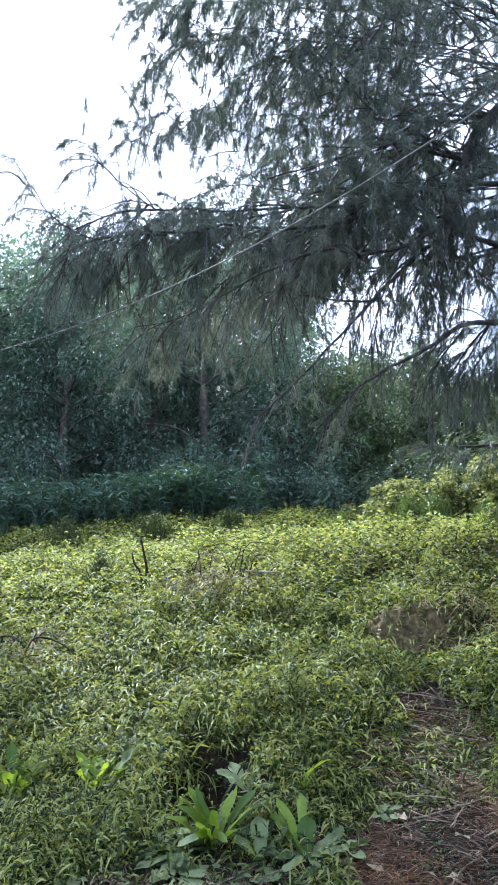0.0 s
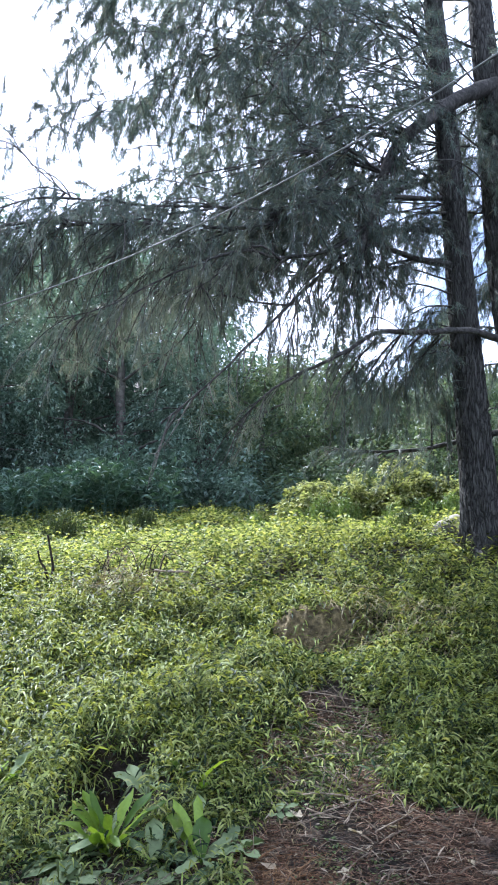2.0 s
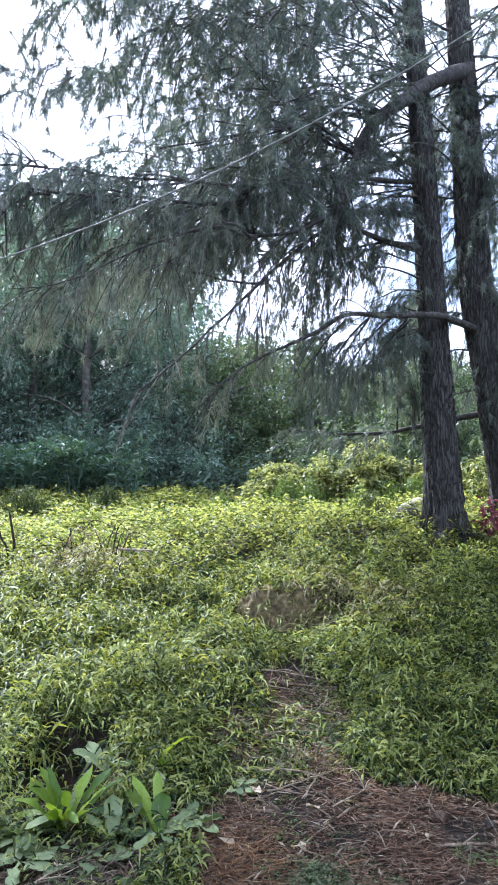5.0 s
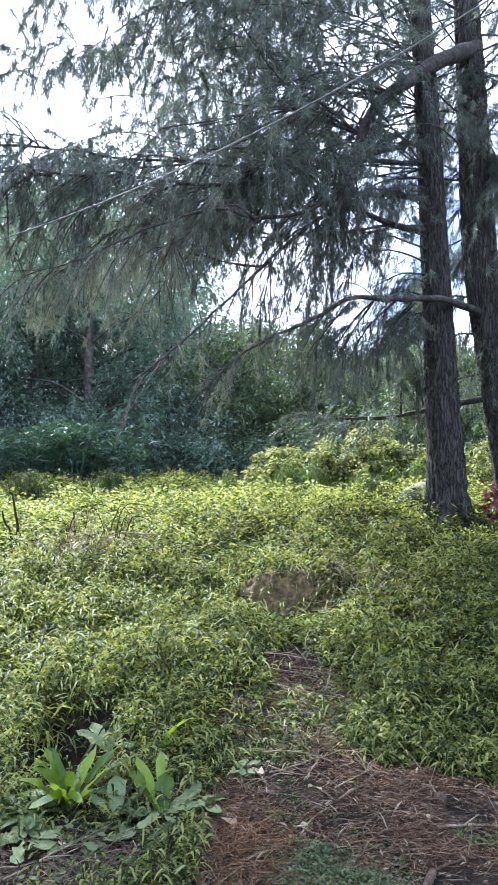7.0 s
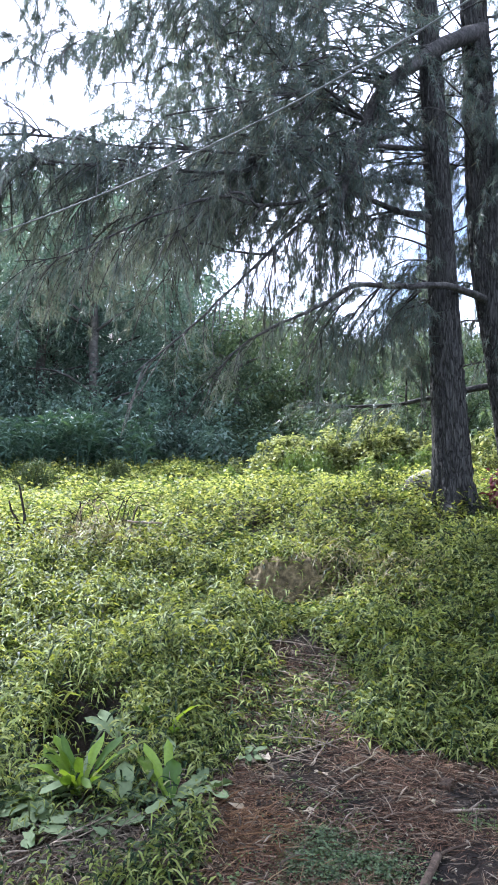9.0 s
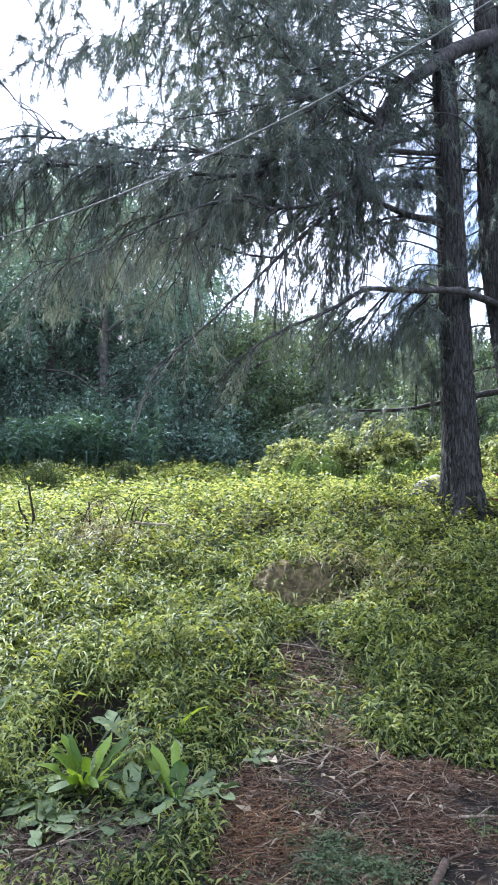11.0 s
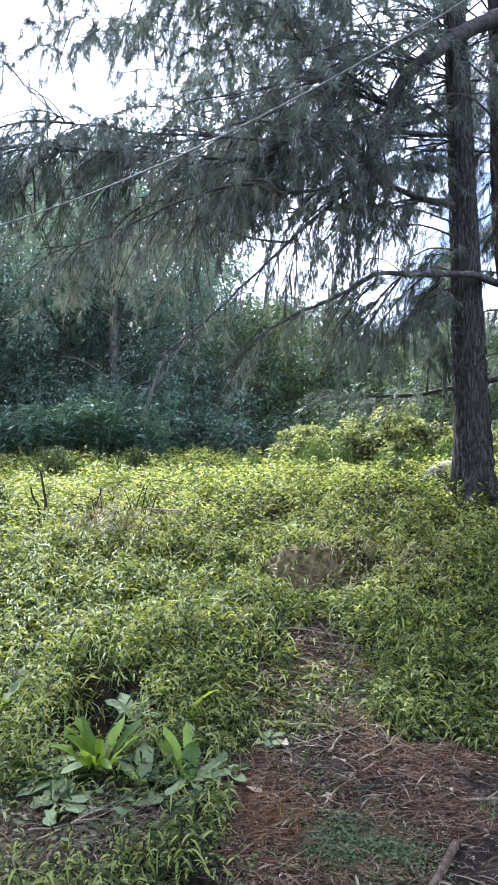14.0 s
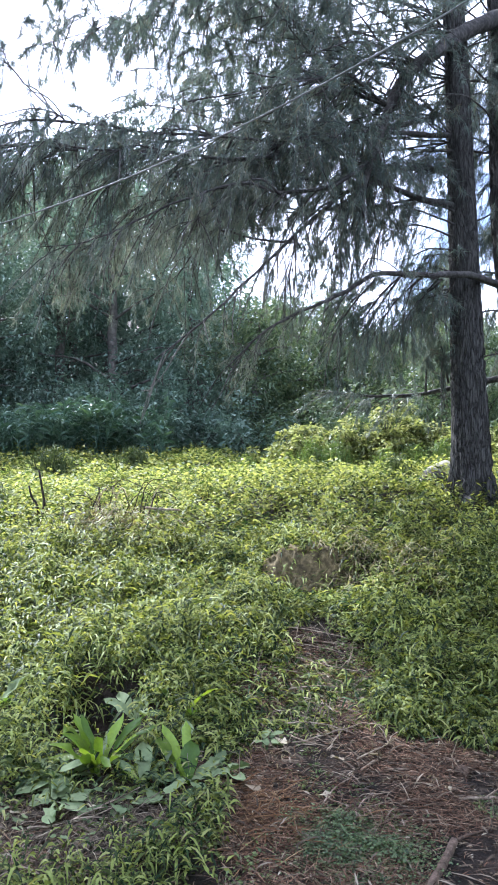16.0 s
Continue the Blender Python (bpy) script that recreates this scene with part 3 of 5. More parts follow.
# side branches of the two long limbs, thick with hanging needles
for k in range(17):
    host = curve_through(LIMB_UP if k % 2 else LIMB_LOW, 0.12)
    a = host[int((0.45 + 0.45 * ((k * 0.618 + 0.1) % 1.0)) * len(host))]
    b = a + np.array([-rng.uniform(0.3, 0.9), rng.uniform(-0.7, 1.1), -rng.uniform(0.25, 0.6)])
    pine_limb(pine_a, [tuple(a), tuple((a + b) / 2 + [0, 0, 0.1]), tuple(b)], 0.014, 0.005, 20, 0.42, 0.1, hang=0.7, needles=10, stay_bare=0.06, wide=0.0085, wild=0.6)

# brown curtains of hanging twigs over the open side
for a, b in (((0.85, 8.0, 6.35), (-2.9, 6.6, 4.9)), ((0.06, 7.2, 5.87), (-2.0, 7.4, 4.6)), ((-0.26, 7.0, 5.54), (-2.6, 7.6, 4.6)), ((1.17, 8.2, 6.59), (-1.2, 6.9, 4.7)), ((0.76, 7.9, 5.53), (0.1, 8.2, 4.4)), ((-0.66, 6.6, 5.57), (-3.1, 6.4, 5.0)), ((-0.35, 6.5, 4.99), (-2.5, 7.2, 4.35)), ((0.18, 7.3, 4.75), (-1.5, 7.8, 4.25)), ((0.05, 6.9, 5.1), (-0.9, 6.2, 4.4)), ((-1.07, 6.3, 5.21), (-2.7, 7.4, 4.8)), ((-0.26, 7.0, 5.54), (-1.7, 8.6, 4.9)), ((0.06, 7.2, 5.87), (-2.2, 8.8, 5.3)), ((1.2, 7.9, 6.06), (-0.2, 8.4, 4.9)), ((1.35, 8.5, 6.08), (0.75, 8.9, 5.0)), ((1.98, 9.0, 6.11), (1.25, 8.8, 5.1)), ((1.6, 8.7, 6.1), (0.95, 9.1, 5.3))):
    a, b = np.array(a), np.array(b)
    pts = [tuple(a + (b - a) * u + np.array([0, 0, 0.25 * math.sin(math.pi * u)]) + rng.normal(0, 0.08, 3) * (0 < u < 1)) for u in (0, 0.25, 0.5, 0.75, 1.0)]
    pine_limb(pine_a, pts, 0.014, 0.005, 19, 0.55, 0.12, hang=0.6, mat=M_NEEDLE_HAZED, needles=9, stay_bare=0.20, wide=0.0075, wild=0.9, lift=-0.3)

# the thick hanging mass on the open side
roots = [(2.78, 9.15, 8.78), (1.95, 8.6, 7.86), (1.47, 8.2, 6.95), (1.2, 7.9, 6.06), (1.98, 9.0, 6.11), (1.35, 8.5, 6.08), (1.43, 8.5, 6.31), (0.76, 7.9, 5.53), (1.17, 8.2, 6.59), (0.85, 8.0, 6.35)]
for k in range(15):
    a = np.array(roots[k % len(roots)])
    b = np.array([1.25 - 2.9 * ((k * 0.618 + 0.3) % 1.0), 9.2 - 2.4 * ((k * 0.381) % 1.0), 4.6 + 1.6 * ((k * 0.73 + 0.2) % 1.0)])
    pts = [tuple(a + (b - a) * f + np.array([0, 0, 0.35 * math.sin(math.pi * f ** 0.7)]) + rng.normal(0, 0.12, 3) * (0 < f < 1)) for f in (0, 0.25, 0.5, 0.75, 1.0)]
    pine_limb(pine_a, pts, 0.020, 0.006, 19, 0.65, 0.15, hang=0.5, needles=9, stay_bare=0.18, wide=0.011, wild=0.8, mat=M_NEEDLE if k % 2 else M_NEEDLE_HAZED)

for a, b in (((1.47, 8.2, 6.95), (-0.9, 6.5, 5.9)), ((1.95, 8.6, 7.86), (-0.6, 7.2, 6.4)), ((1.47, 8.2, 6.95), (-0.3, 6.2, 6.0)), ((1.95, 8.6, 7.86), (0.2, 6.8, 6.6)), ((1.47, 8.2, 6.95), (-0.9, 7.6, 6.5)), ((1.95, 8.6, 7.86), (0.5, 7.4, 6.3))):
    a, b = np.array(a), np.array(b)
    pts = [tuple(a + (b - a) * f + np.array([0, 0, 0.3 * math.sin(math.pi * f)]) + rng.normal(0, 0.1, 3) * (0 < f < 1)) for f in (0, 0.33, 0.66, 1.0)]
    pine_limb(pine_b, pts, 0.022, 0.007, 15, 0.7, 0.2, hang=0.4, needles=9, stay_bare=0.12, wide=0.012, wild=1.0)

# the crown: limbs all round, most of them towards the light
for tree, x0, y0, count in ((pine_a, 2.68, 9.5, 52), (pine_b, 3.52, 9.8, 16)):
    for k in range(count):
        open_side = k % 4 != 0
        f = (k + 0.5) / count
        h = 7.0 + (5.6 * f if open_side else 8.5 * f)
        h = 7.3 + 0.95 * math.floor((h - 7.0) / 0.95) + rng.uniform(-0.1, 0.1)
        az = (0.80 + 0.56 * ((k * 0.618) % 1.0)) * np.pi if open_side else rng.uniform(0, 2 * np.pi)
        L = rng.uniform(4.9, 6.8) * (1.0 if h < 10.6 else 0.86) if open_side else rng.uniform(3.0, 4.4)
        d = np.array([np.cos(az), np.sin(az), 0])
        rise, sag = rng.uniform(0.12, 0.52), rng.uniform(0.25, 0.50)
        pts = [(x0, y0, h)] + [tuple(np.array([x0, y0, h]) + d * L * u + np.array([0, 0, L * (rise * u - sag * u * u)]) + rng.normal(0, 0.24, 3)) for u in (0.25, 0.5, 0.75, 1.0)]
        pine_limb(tree, pts, 0.015, 0.003, 44 if open_side else 24, 0.70, 0.10, hang=0.45, needles=11, stay_bare=0.12, wide=0.0115, wild=1.0, gaps=0.43)
for h, b in ((8.6, (-2.3, 7.0, 7.3)), (9.3, (-2.7, 7.4, 8.2)), (8.9, (-2.0, 6.3, 7.6)), (10.0, (-2.9, 7.0, 8.9)), (9.6, (-1.7, 5.9, 7.9)), (10.6, (-2.2, 6.4, 9.0)), (9.8, (-1.2, 6.6, 8.2)), (10.4, (-1.5, 6.2, 8.8)), (9.0, (-0.9, 6.4, 7.2)), (8.3, (-1.3, 9.4, 6.8)), (8.7, (-0.9, 9.9, 7.3)), (9.4, (-1.8, 10.3, 8.0)), (7.9, (-0.6, 9.2, 6.4))):
    a, b = np.array([2.68, 9.5, h]), np.array(b)
    pts = [tuple(a + (b - a) * f + np.array([0, 0, 0.5 * math.sin(math.pi * f)]) + rng.normal(0, 0.15, 3) * (0 < f < 1)) for f in (0, 0.25, 0.5, 0.75, 1.0)]
    pine_limb(pine_a, pts, 0.014, 0.003, 38, 0.62, 0.3, hang=0.7, needles=12, stay_bare=0.05, wide=0.0115, wild=0.8, gaps=0.36)
for k in range(6):
    h, az = 6.8 + 0.75 * k, rng.uniform(-0.5, 0.7)
    d = np.array([math.cos(az), math.sin(az), 0])
    a = np.array([3.52, 9.8, h])
    L = rng.uniform(1.4, 2.4)
    pine_limb(pine_b, [tuple(a), tuple(a + d * L * 0.5 + [0, 0, 0.15]), tuple(a + d * L + [0, 0, -0.1])], 0.025, 0.007, 26, 0.6, 0.15, hang=0.4, needles=9, stay_bare=0.1, wide=0.0125, wild=0.8)
# hanging sprays below the low limbs and between the two trunks
for a, b in (((2.3, 9.0, 4.95), (1.75, 9.3, 4.35)), ((1.93, 8.6, 4.82), (1.35, 9.1, 4.2)), ((1.6, 8.4, 4.75), (1.05, 8.9, 4.1)), ((2.5, 9.05, 5.0), (2.3, 9.7, 4.4)), ((1.27, 8.2, 4.66), (0.75, 8.6, 3.95)), ((2.6, 9.95, 3.72), (2.45, 10.0, 4.5)), ((2.3, 10.15, 3.64), (2.36, 10.1, 4.35)), ((2.2, 8.85, 4.9), (1.9, 9.8, 4.45)), ((1.6, 8.4, 4.75), (1.3, 9.7, 4.30))):
    a, b = np.array(a), np.array(b)
    pine_limb(pine_b, [tuple(a), tuple((a + b) / 2 + [0, 0, 0.08]), tuple(b)], 0.018, 0.006, 18, 0.5, 0.2, hang=0.8, needles=11, stay_bare=0.08, wide=0.009, wild=0.5)
for k in range(16):
    z = 4.6 + 4.8 * k / 16
    a = np.array([3.58, 9.75, z])
    b = a + np.array([rng.uniform(-0.75, 0.55), -rng.uniform(-0.5, 0.5), rng.uniform(-0.5, 0.1)])
    pine_limb(pine_b, [tuple(a), tuple((a + b) / 2 + [0, 0, 0.1]), tuple(b)], 0.018, 0.006, 15, 0.5, 0.2, hang=0.8, needles=10, stay_bare=0.1, wide=0.010, wild=0.5)
# limbs of the second pine towards the open path
for k in range(9):
    h, az = 6.9 + 0.42 * k, -0.75 + 0.45 * math.sin(2.4 * k)
    d = np.array([math.cos(az), math.sin(az), 0])
    a = np.array([3.54, 9.8, h])
    L = rng.uniform(1.3, 2.3)
    pine_limb(pine_b, [tuple(a), tuple(a + d * L * 0.5 + [0, 0, 0.2]), tuple(a + d * L + [0, 0, -0.15])], 0.022, 0.006, 24, 0.55, 0.15, hang=0.6, needles=9, stay_bare=0.1, wide=0.0105, wild=0.8)
for k in range(9):
    a = np.array([3.53, 9.85, 7.4 + 0.4 * k])
    b = a + np.array([-rng.uniform(0.0, 1.1), rng.uniform(0.5, 1.6), rng.uniform(-0.4, 0.3)])
    pine_limb(pine_b, [tuple(a), tuple((a + b) / 2 + [0, 0, 0.15]), tuple(b)], 0.018, 0.006, 20, 0.5, 0.2, hang=0.6, needles=9, stay_bare=0.1, wide=0.0115, wild=0.7)
# an unseen pine added beyond the open side: its high crown shades the foreground
T3 = (-12.4, 17.9, float(ground_z(-12.4, 17.9)) - 0.12)
shade_pine = thing("pine_tree", T3, "unseen tall pine added to shade the near ground", "tree", "pines")
pine_trunk(shade_pine, [T3, (-12.4, 17.9, 9.0), (-12.37, 17.9, 19.0), (-12.35, 17.9, 27.5)], [0.32, 0.26, 0.16, 0.05], sides=20)
for k in range(20):
    h, az = 23.6 + 3.6 * (k + 0.5) / 20, 2.4 * k
    L = rng.uniform(1.4, 2.0)
    d = np.array([math.cos(az), math.sin(az), 0])
    a = np.array([-12.37, 17.9, h])
    pine_limb(shade_pine, [tuple(a), tuple(a + d * L * 0.5 + [0, 0, 0.2]), tuple(a + d * L)], 0.035, 0.008, 34, 0.6, 0.2, hang=0.3, needles=7, wide=0.026)

# short sprays low on the trunks
for k in range(18):
    z = 4.6 + 3.4 * k / 18
    a = np.array([2.66, 9.42, z])
    b = a + np.array([-rng.uniform(0.5, 1.5), -rng.uniform(-0.6, 0.6), rng.uniform(-0.45, 0.2)])
    pine_limb(pine_a, [tuple(a), tuple((a + b) / 2 + [0, 0, 0.12]), tuple(b)], 0.018, 0.006, 13, 0.5, 0.2, hang=0.8, needles=8, wide=0.011, wild=0.6)
for k in range(9):
    z = 4.2 + 5.0 * k / 9
    a = np.array([3.55, 9.85, z])
    b = a + np.array([-rng.uniform(0.3, 0.75), rng.uniform(0.3, 0.9), rng.uniform(-0.3, 0.2)])
    pine_limb(pine_b, [tuple(a), tuple((a + b) / 2 + [0, 0, 0.12]), tuple(b)], 0.02, 0.006, 14, 0.5, 0.2, hang=0.7, needles=9, wide=0.012)


# ---- the cable ----
cx = np.linspace(-9.6, 6.2, 80)
cable_line = np.stack([cx, 2.40 - 0.30 * cx, 3.093 + 0.349 * cx + 0.0866 * np.minimum(cx, 3.0) ** 2 * np.where(cx < -3, 0.75, 1.0) + np.where(cx < -3, 0.195, 0)], -1)
put("overhead_cable", mesh_np("cable", *tube(cable_line, np.full(80, 0.0033), 8), M_CABLE, True), label="thin grey overhead cable slung across the clearing", category="cable")


# ---- broadleaf forest ----
def leaf_cloud(centres, radii, count, size, squash=0.8, droop=0.35, slim=0.45):
    """Leaves spread over the shells of several clumps."""
    pick = rng.integers(0, len(centres), count)
    d = unit(rng.normal(0, 1, (count, 3)))
    at = centres[pick] + d * (radii[pick] * rng.uniform(0.35, 1.08, count) ** 0.6)[:, None] * np.array([1, 1, squash])
    way = d * np.array([1, 1, 0.3]) + rng.normal(0, 0.5, d.shape)
    L = size * rng.uniform(0.6, 1.35, count)
    return kites(at, way, L, L * slim, droop)


def broadleaf_tree(h, spread, leaves, size, mat, low=0.25, slim=0.45):
    """A tree: bent trunk, limbs, and a ragged crown of separate leaves."""
    t = thing("broadleaf_tree", (0, 0, 0), "dense dark green broadleaf tree of the forest edge and the unseen sides", "tree", "forest edge")
    lean = rng.normal(0, 0.05, 2)
    line = curve_through([(0, 0, -0.3), (lean[0] * h * 0.4, lean[1] * h * 0.4, h * 0.35), (lean[0] * h, lean[1] * h, h * 0.85)], 0.4, 0.03)
    put("trunk", mesh_np("trunk", *tube(line, np.linspace(0.028 * h * 0.7, 0.03, len(line)), 8, 0.05), M_TRUNK2, True), t)
    cs, rs = [], []
    for k in range(16):
        f = low + (1 - low) * (k + rng.random()) / 16
        az = k * 2.4 + rng.normal(0, 0.4)
        reach = spread * (0.35 + 0.65 * math.sin(math.pi * min(1, 0.18 + 0.8 * f))) * rng.uniform(0.55, 1.0)
        a = line[min(int(f * 0.85 * len(line)), len(line) - 1)]
        b = a + np.array([math.cos(az) * reach, math.sin(az) * reach, reach * rng.uniform(0.1, 0.5)])
        put("limb", mesh_np("limb", *tube(curve_through([a, (a + b) / 2 + [0, 0, 0.1 * reach], b], 0.3, 0.02), np.linspace(0.05, 0.012, len(curve_through([a, (a + b) / 2 + [0, 0, 0.1 * reach], b], 0.3))), 5), M_TRUNK2, True), t)
        for c in (b, (a + b) / 2 + rng.normal(0, 0.2, 3)):
            cs.append(c); rs.append(rng.uniform(0.22, 0.42) * spread)
    put("crown", mesh_np("crown", *leaf_cloud(np.array(cs), np.array(rs), leaves, size, 0.8, 0.45, slim), mat), t, kind="stuff")
    return t


protos = [broadleaf_tree(10.0, 2.7, 11800, 0.126, M_FOREST_HAZED, 0.2, 0.45), broadleaf_tree(9.0, 2.6, 11500, 0.116, M_FOREST_HAZED), broadleaf_tree(6.0, 2.2, 7400, 0.126, M_FOREST), broadleaf_tree(11.0, 3.0, 11800, 0.126, M_FOREST_HAZED, 0.12, 0.45), broadleaf_tree(9.0, 1.35, 3800, 0.14, M_FOREST, 0.5), broadleaf_tree(10.0, 2.8, 4200, 0.215, M_FOREST_HAZED, 0.15, 0.45)]
spots = [
    (4, 5.7, 22.5, 1.00),
    (5, -20.8, 34, 1.96), (5, -18.2, 30, 1.69), (5, -15.6, 32, 1.93), (5, -13, 34, 2.08),
    (5, -10.4, 30, 1.76), (5, -7.8, 32, 1.98), (5, -5.2, 34, 1.98), (5, -2.6, 30, 1.16), (2, 0, 32, 1.74), (5, 2.6, 34, 1.11),
    (5, 5.2, 30, 0.80), (5, 7.8, 32, 0.83), (2, 10.4, 34, 1.50), (5, 13, 30, 0.79), (5, 15.6, 32, 0.97), (5, 18.2, 34, 1.03),
    (2, 2.6, 24.6, 1.02), (2, 4.4, 24.5, 0.95), (2, 7.3, 23.5, 0.98), (0, -13.5, 20, 1.46), (3, -10.8, 22.5, 1.30), (1, -9, 19, 1.08), (3, -6.8, 21, 1.0), (0, -4.6, 20, 1.09),
    (1, -2.6, 22, 0.93), (0, -12, 24.5, 1.46), (3, -5.8, 24, 1.36), (1, -15.5, 23.5, 1.39), (5, -8, 27, 1.52), (5, -3, 27.5, 1.16),
    # from (-9.8, 5.4) to (-13, 0): unseen trees, added to block sky light
    (5, -14, 27, 1.38), (5, -9.8, 5.4, 0.85), (5, 7.4, 0.4, 0.90), (5, 3.5, -3.1, 1.00), (5, -1.6, -4.6, 1.00), (5, 5.2, 2.0, 0.95), (5, 6.4, 4.6, 1.00), (5, 10.5, 5.5, 0.99), (5, -7.5, -8, 1.00), (5, 3.5, -11, 1.10),
    (5, 12, -6, 0.90), (5, -13, 0, 0.72), (2, 4.3, 17, 0.75), (2, -0.6, 20.5, 1.10), (2, 1.6, 22.5, 1.15), (2, 3.9, 21.5, 0.84),
    (2, 6.2, 20, 0.89), (1, 8.6, 19, 0.61), (2, 0.6, 27, 1.40), (2, 5, 28, 0.91), (1, 9.5, 26, 0.67), (2, 4.8, 15.5, 0.53),
    (2, 7.2, 14, 0.60), (1, -17.5, 19, 1.35), (0, 12.5, 22, 0.78)]
used = set()
for kind_, x, y, s in spots:
    m = Matrix.Translation((x, y, float(ground_z(x, y)))) @ Matrix.Rotation(rng.uniform(0, 6.28), 4, "Z")
    if kind_ not in used:
        used.add(kind_)
        protos[kind_].matrix_basis = m @ Matrix.Scale(s, 4)
    else:
        copy_thing(protos[kind_], m @ Matrix.Scale(s / protos[kind_].scale[0], 4))


# ---- shrubs and tall weeds behind the crest ----
def shrub(name, at, r, h, leaves, size, mat, label, slim=0.5, group="", stems=9, joined=False, lump=0.33):
    t = thing(name, (at[0], at[1], float(ground_z(*at)) - 0.03), label, "bush", group)
    cs, rs = [], []
    wood = []
    for k in range(stems):
        az, reach = rng.uniform(0, 6.28), r * rng.uniform(0.25, 1.0)
        top = np.array([math.cos(az) * reach, math.sin(az) * reach, h * rng.uniform(0.45, 1.0) * (1 - 0.35 * (reach / r) ** 2)])
        ln = curve_through([(0, 0, 0), top * [0.35, 0.35, 0.55], top], 0.3 if joined else 0.12, 0.01)
        stalk = tube(ln, np.linspace(0.014, 0.004, len(ln)), 5, 0, False)
        if joined:
            wood.append(stalk)
        else:
            put("stem", mesh_np("stem", *stalk, M_TRUNK2, True), t)
        cs += [top, top * [0.85, 0.85, 0.6], top * [0.8, 0.8, 0.25]]; rs += [r * lump * 0.9, r * lump * 1.1, r * lump * 1.05]
    if wood:
        put("stem", mesh_np("stem", *join(*wood), M_TRUNK2, True), t, kind="stuff")
    put("foliage", mesh_np("foliage", *leaf_cloud(np.array(cs), np.array(rs), leaves, size, 0.75, 0.3, slim), mat), t, kind="stuff")
    return t


for at, r, h, mat in (((0.45, 13.5), 0.70, 0.95, M_BUSH), ((1.1, 13.7), 0.85, 1.28, M_BUSH), ((1.75, 13.5), 0.65, 1.0, M_BUSH), ((2.35, 13.9), 0.9, 1.72, M_BUSH), ((3.0, 13.7), 0.75, 1.15, M_BUSH), ((2.5, 13.1), 0.55, 0.75, M_BUSH), ((3.5, 13.2), 0.6, 0.75, M_BUSH), ((0.0, 14.6), 0.7, 0.75, M_BUSH), ((4.4, 12.4), 0.9, 0.9, M_BUSH), ((1.6, 15.0), 1.1, 1.3, M_FOREST), ((0.6, 15.2), 1.0, 1.1, M_FOREST), ((5.4, 13.4), 1.2, 1.5, M_FOREST)):
    shrub("bush", at, r, h, 5000, 0.085, mat, "sunlit yellow-green leafy bush on the crest", 0.62, "bushes on the crest", 17, lump=0.21)
for k in range(50):
    x, y = -14 + 24 * (k + rng.random()) / 50, rng.uniform(16.2, 19.6)
    shrub("undergrowth_shrub", (x, y), rng.uniform(0.8, 1.5), rng.uniform(1.0, 2.6), 2000, 0.13, M_FOREST_HAZED if x < -0.5 else M_FOREST, "shaded dark green undergrowth shrub below the trees", group="undergrowth", joined=True)
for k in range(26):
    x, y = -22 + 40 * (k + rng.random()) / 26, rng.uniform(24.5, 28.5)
    shrub("undergrowth_shrub", (x, y), 1.9, rng.uniform(2.0, 3.4), 1000, 0.34, M_FOREST_HAZED if x < -0.5 else M_FOREST, "shaded dark green undergrowth shrub deep in the wood", group="undergrowth", joined=True)


def tuft(name, at, r, h, count, width, mat, label, category="grass", spread=0.5, droop=0.45, group=""):
    """A clump of long upright blades."""
    t = thing(name, (at[0], at[1], float(ground_z(*at)) - 0.02), label, category, group)
    b = np.concatenate([rng.normal(0, r * 0.4, (count, 2)), np.zeros((count, 1))], 1)
    way = np.concatenate([b[:, :2] / r * spread + rng.normal(0, 0.22, (count, 2)), np.ones((count, 1))], 1)
    put("foliage", mesh_np("foliage", *blades(b, way, h * rng.uniform(0.5, 1.15, count), width * rng.uniform(0.6, 1.3, count), droop, bend=3, face=rng.normal(0, 1, (count, 3))), mat), t, kind="stuff")
    return t


for x, y, h, r, mat in ((-4.20, 13.2, 0.62, 0.36, M_CLUMP), (-4.5, 13.4, 0.50, 0.28, M_CLUMP), (-2.80, 13.6, 0.52, 0.28, M_CLUMP), (-2.62, 13.5, 0.42, 0.22, M_CLUMP), (-6.3, 13.5, 0.7, 0.35, M_CLUMP), (-3.75, 9.2, 0.45, 0.22, M_CLUMP), (0.72, 12.7, 0.62, 0.30, M_WEED), (1.18, 12.7, 0.66, 0.32, M_WEED), (2.1, 12.7, 0.5, 0.3, M_WEED), (2.6, 12.6, 0.52, 0.34, M_WEED), (3.1, 12.5, 0.5, 0.3, M_WEED), (-0.5, 13.6, 0.4, 0.25, M_WEED), (1.9, 10.6, 0.45, 0.25, M_CLUMP)):
    t = tuft("weed_clump", (x, y), r, h, int(700 * r), 0.012, mat, "soft upright clump of tall narrow-leaved weeds on the crest", "weed", 0.22, 0.16, "weeds on the crest")
    m_ = int(2600 * r)
    up = rng.uniform(0.08, 1.0, m_)
    at = np.stack([rng.normal(0, r * 0.5, m_) * (1.1 - 0.6 * up), rng.normal(0, r * 0.5, m_) * (1.1 - 0.6 * up), h * up * rng.uniform(0.8, 1.1, m_)], -1)
    put("small_leaf", mesh_np("small_leaf", *kites(at, rng.normal(0, 0.6, (m_, 3)) + [0, 0, 0.5], rng.uniform(0.05, 0.10, m_), 0.022, 0.3), mat), t, kind="stuff")


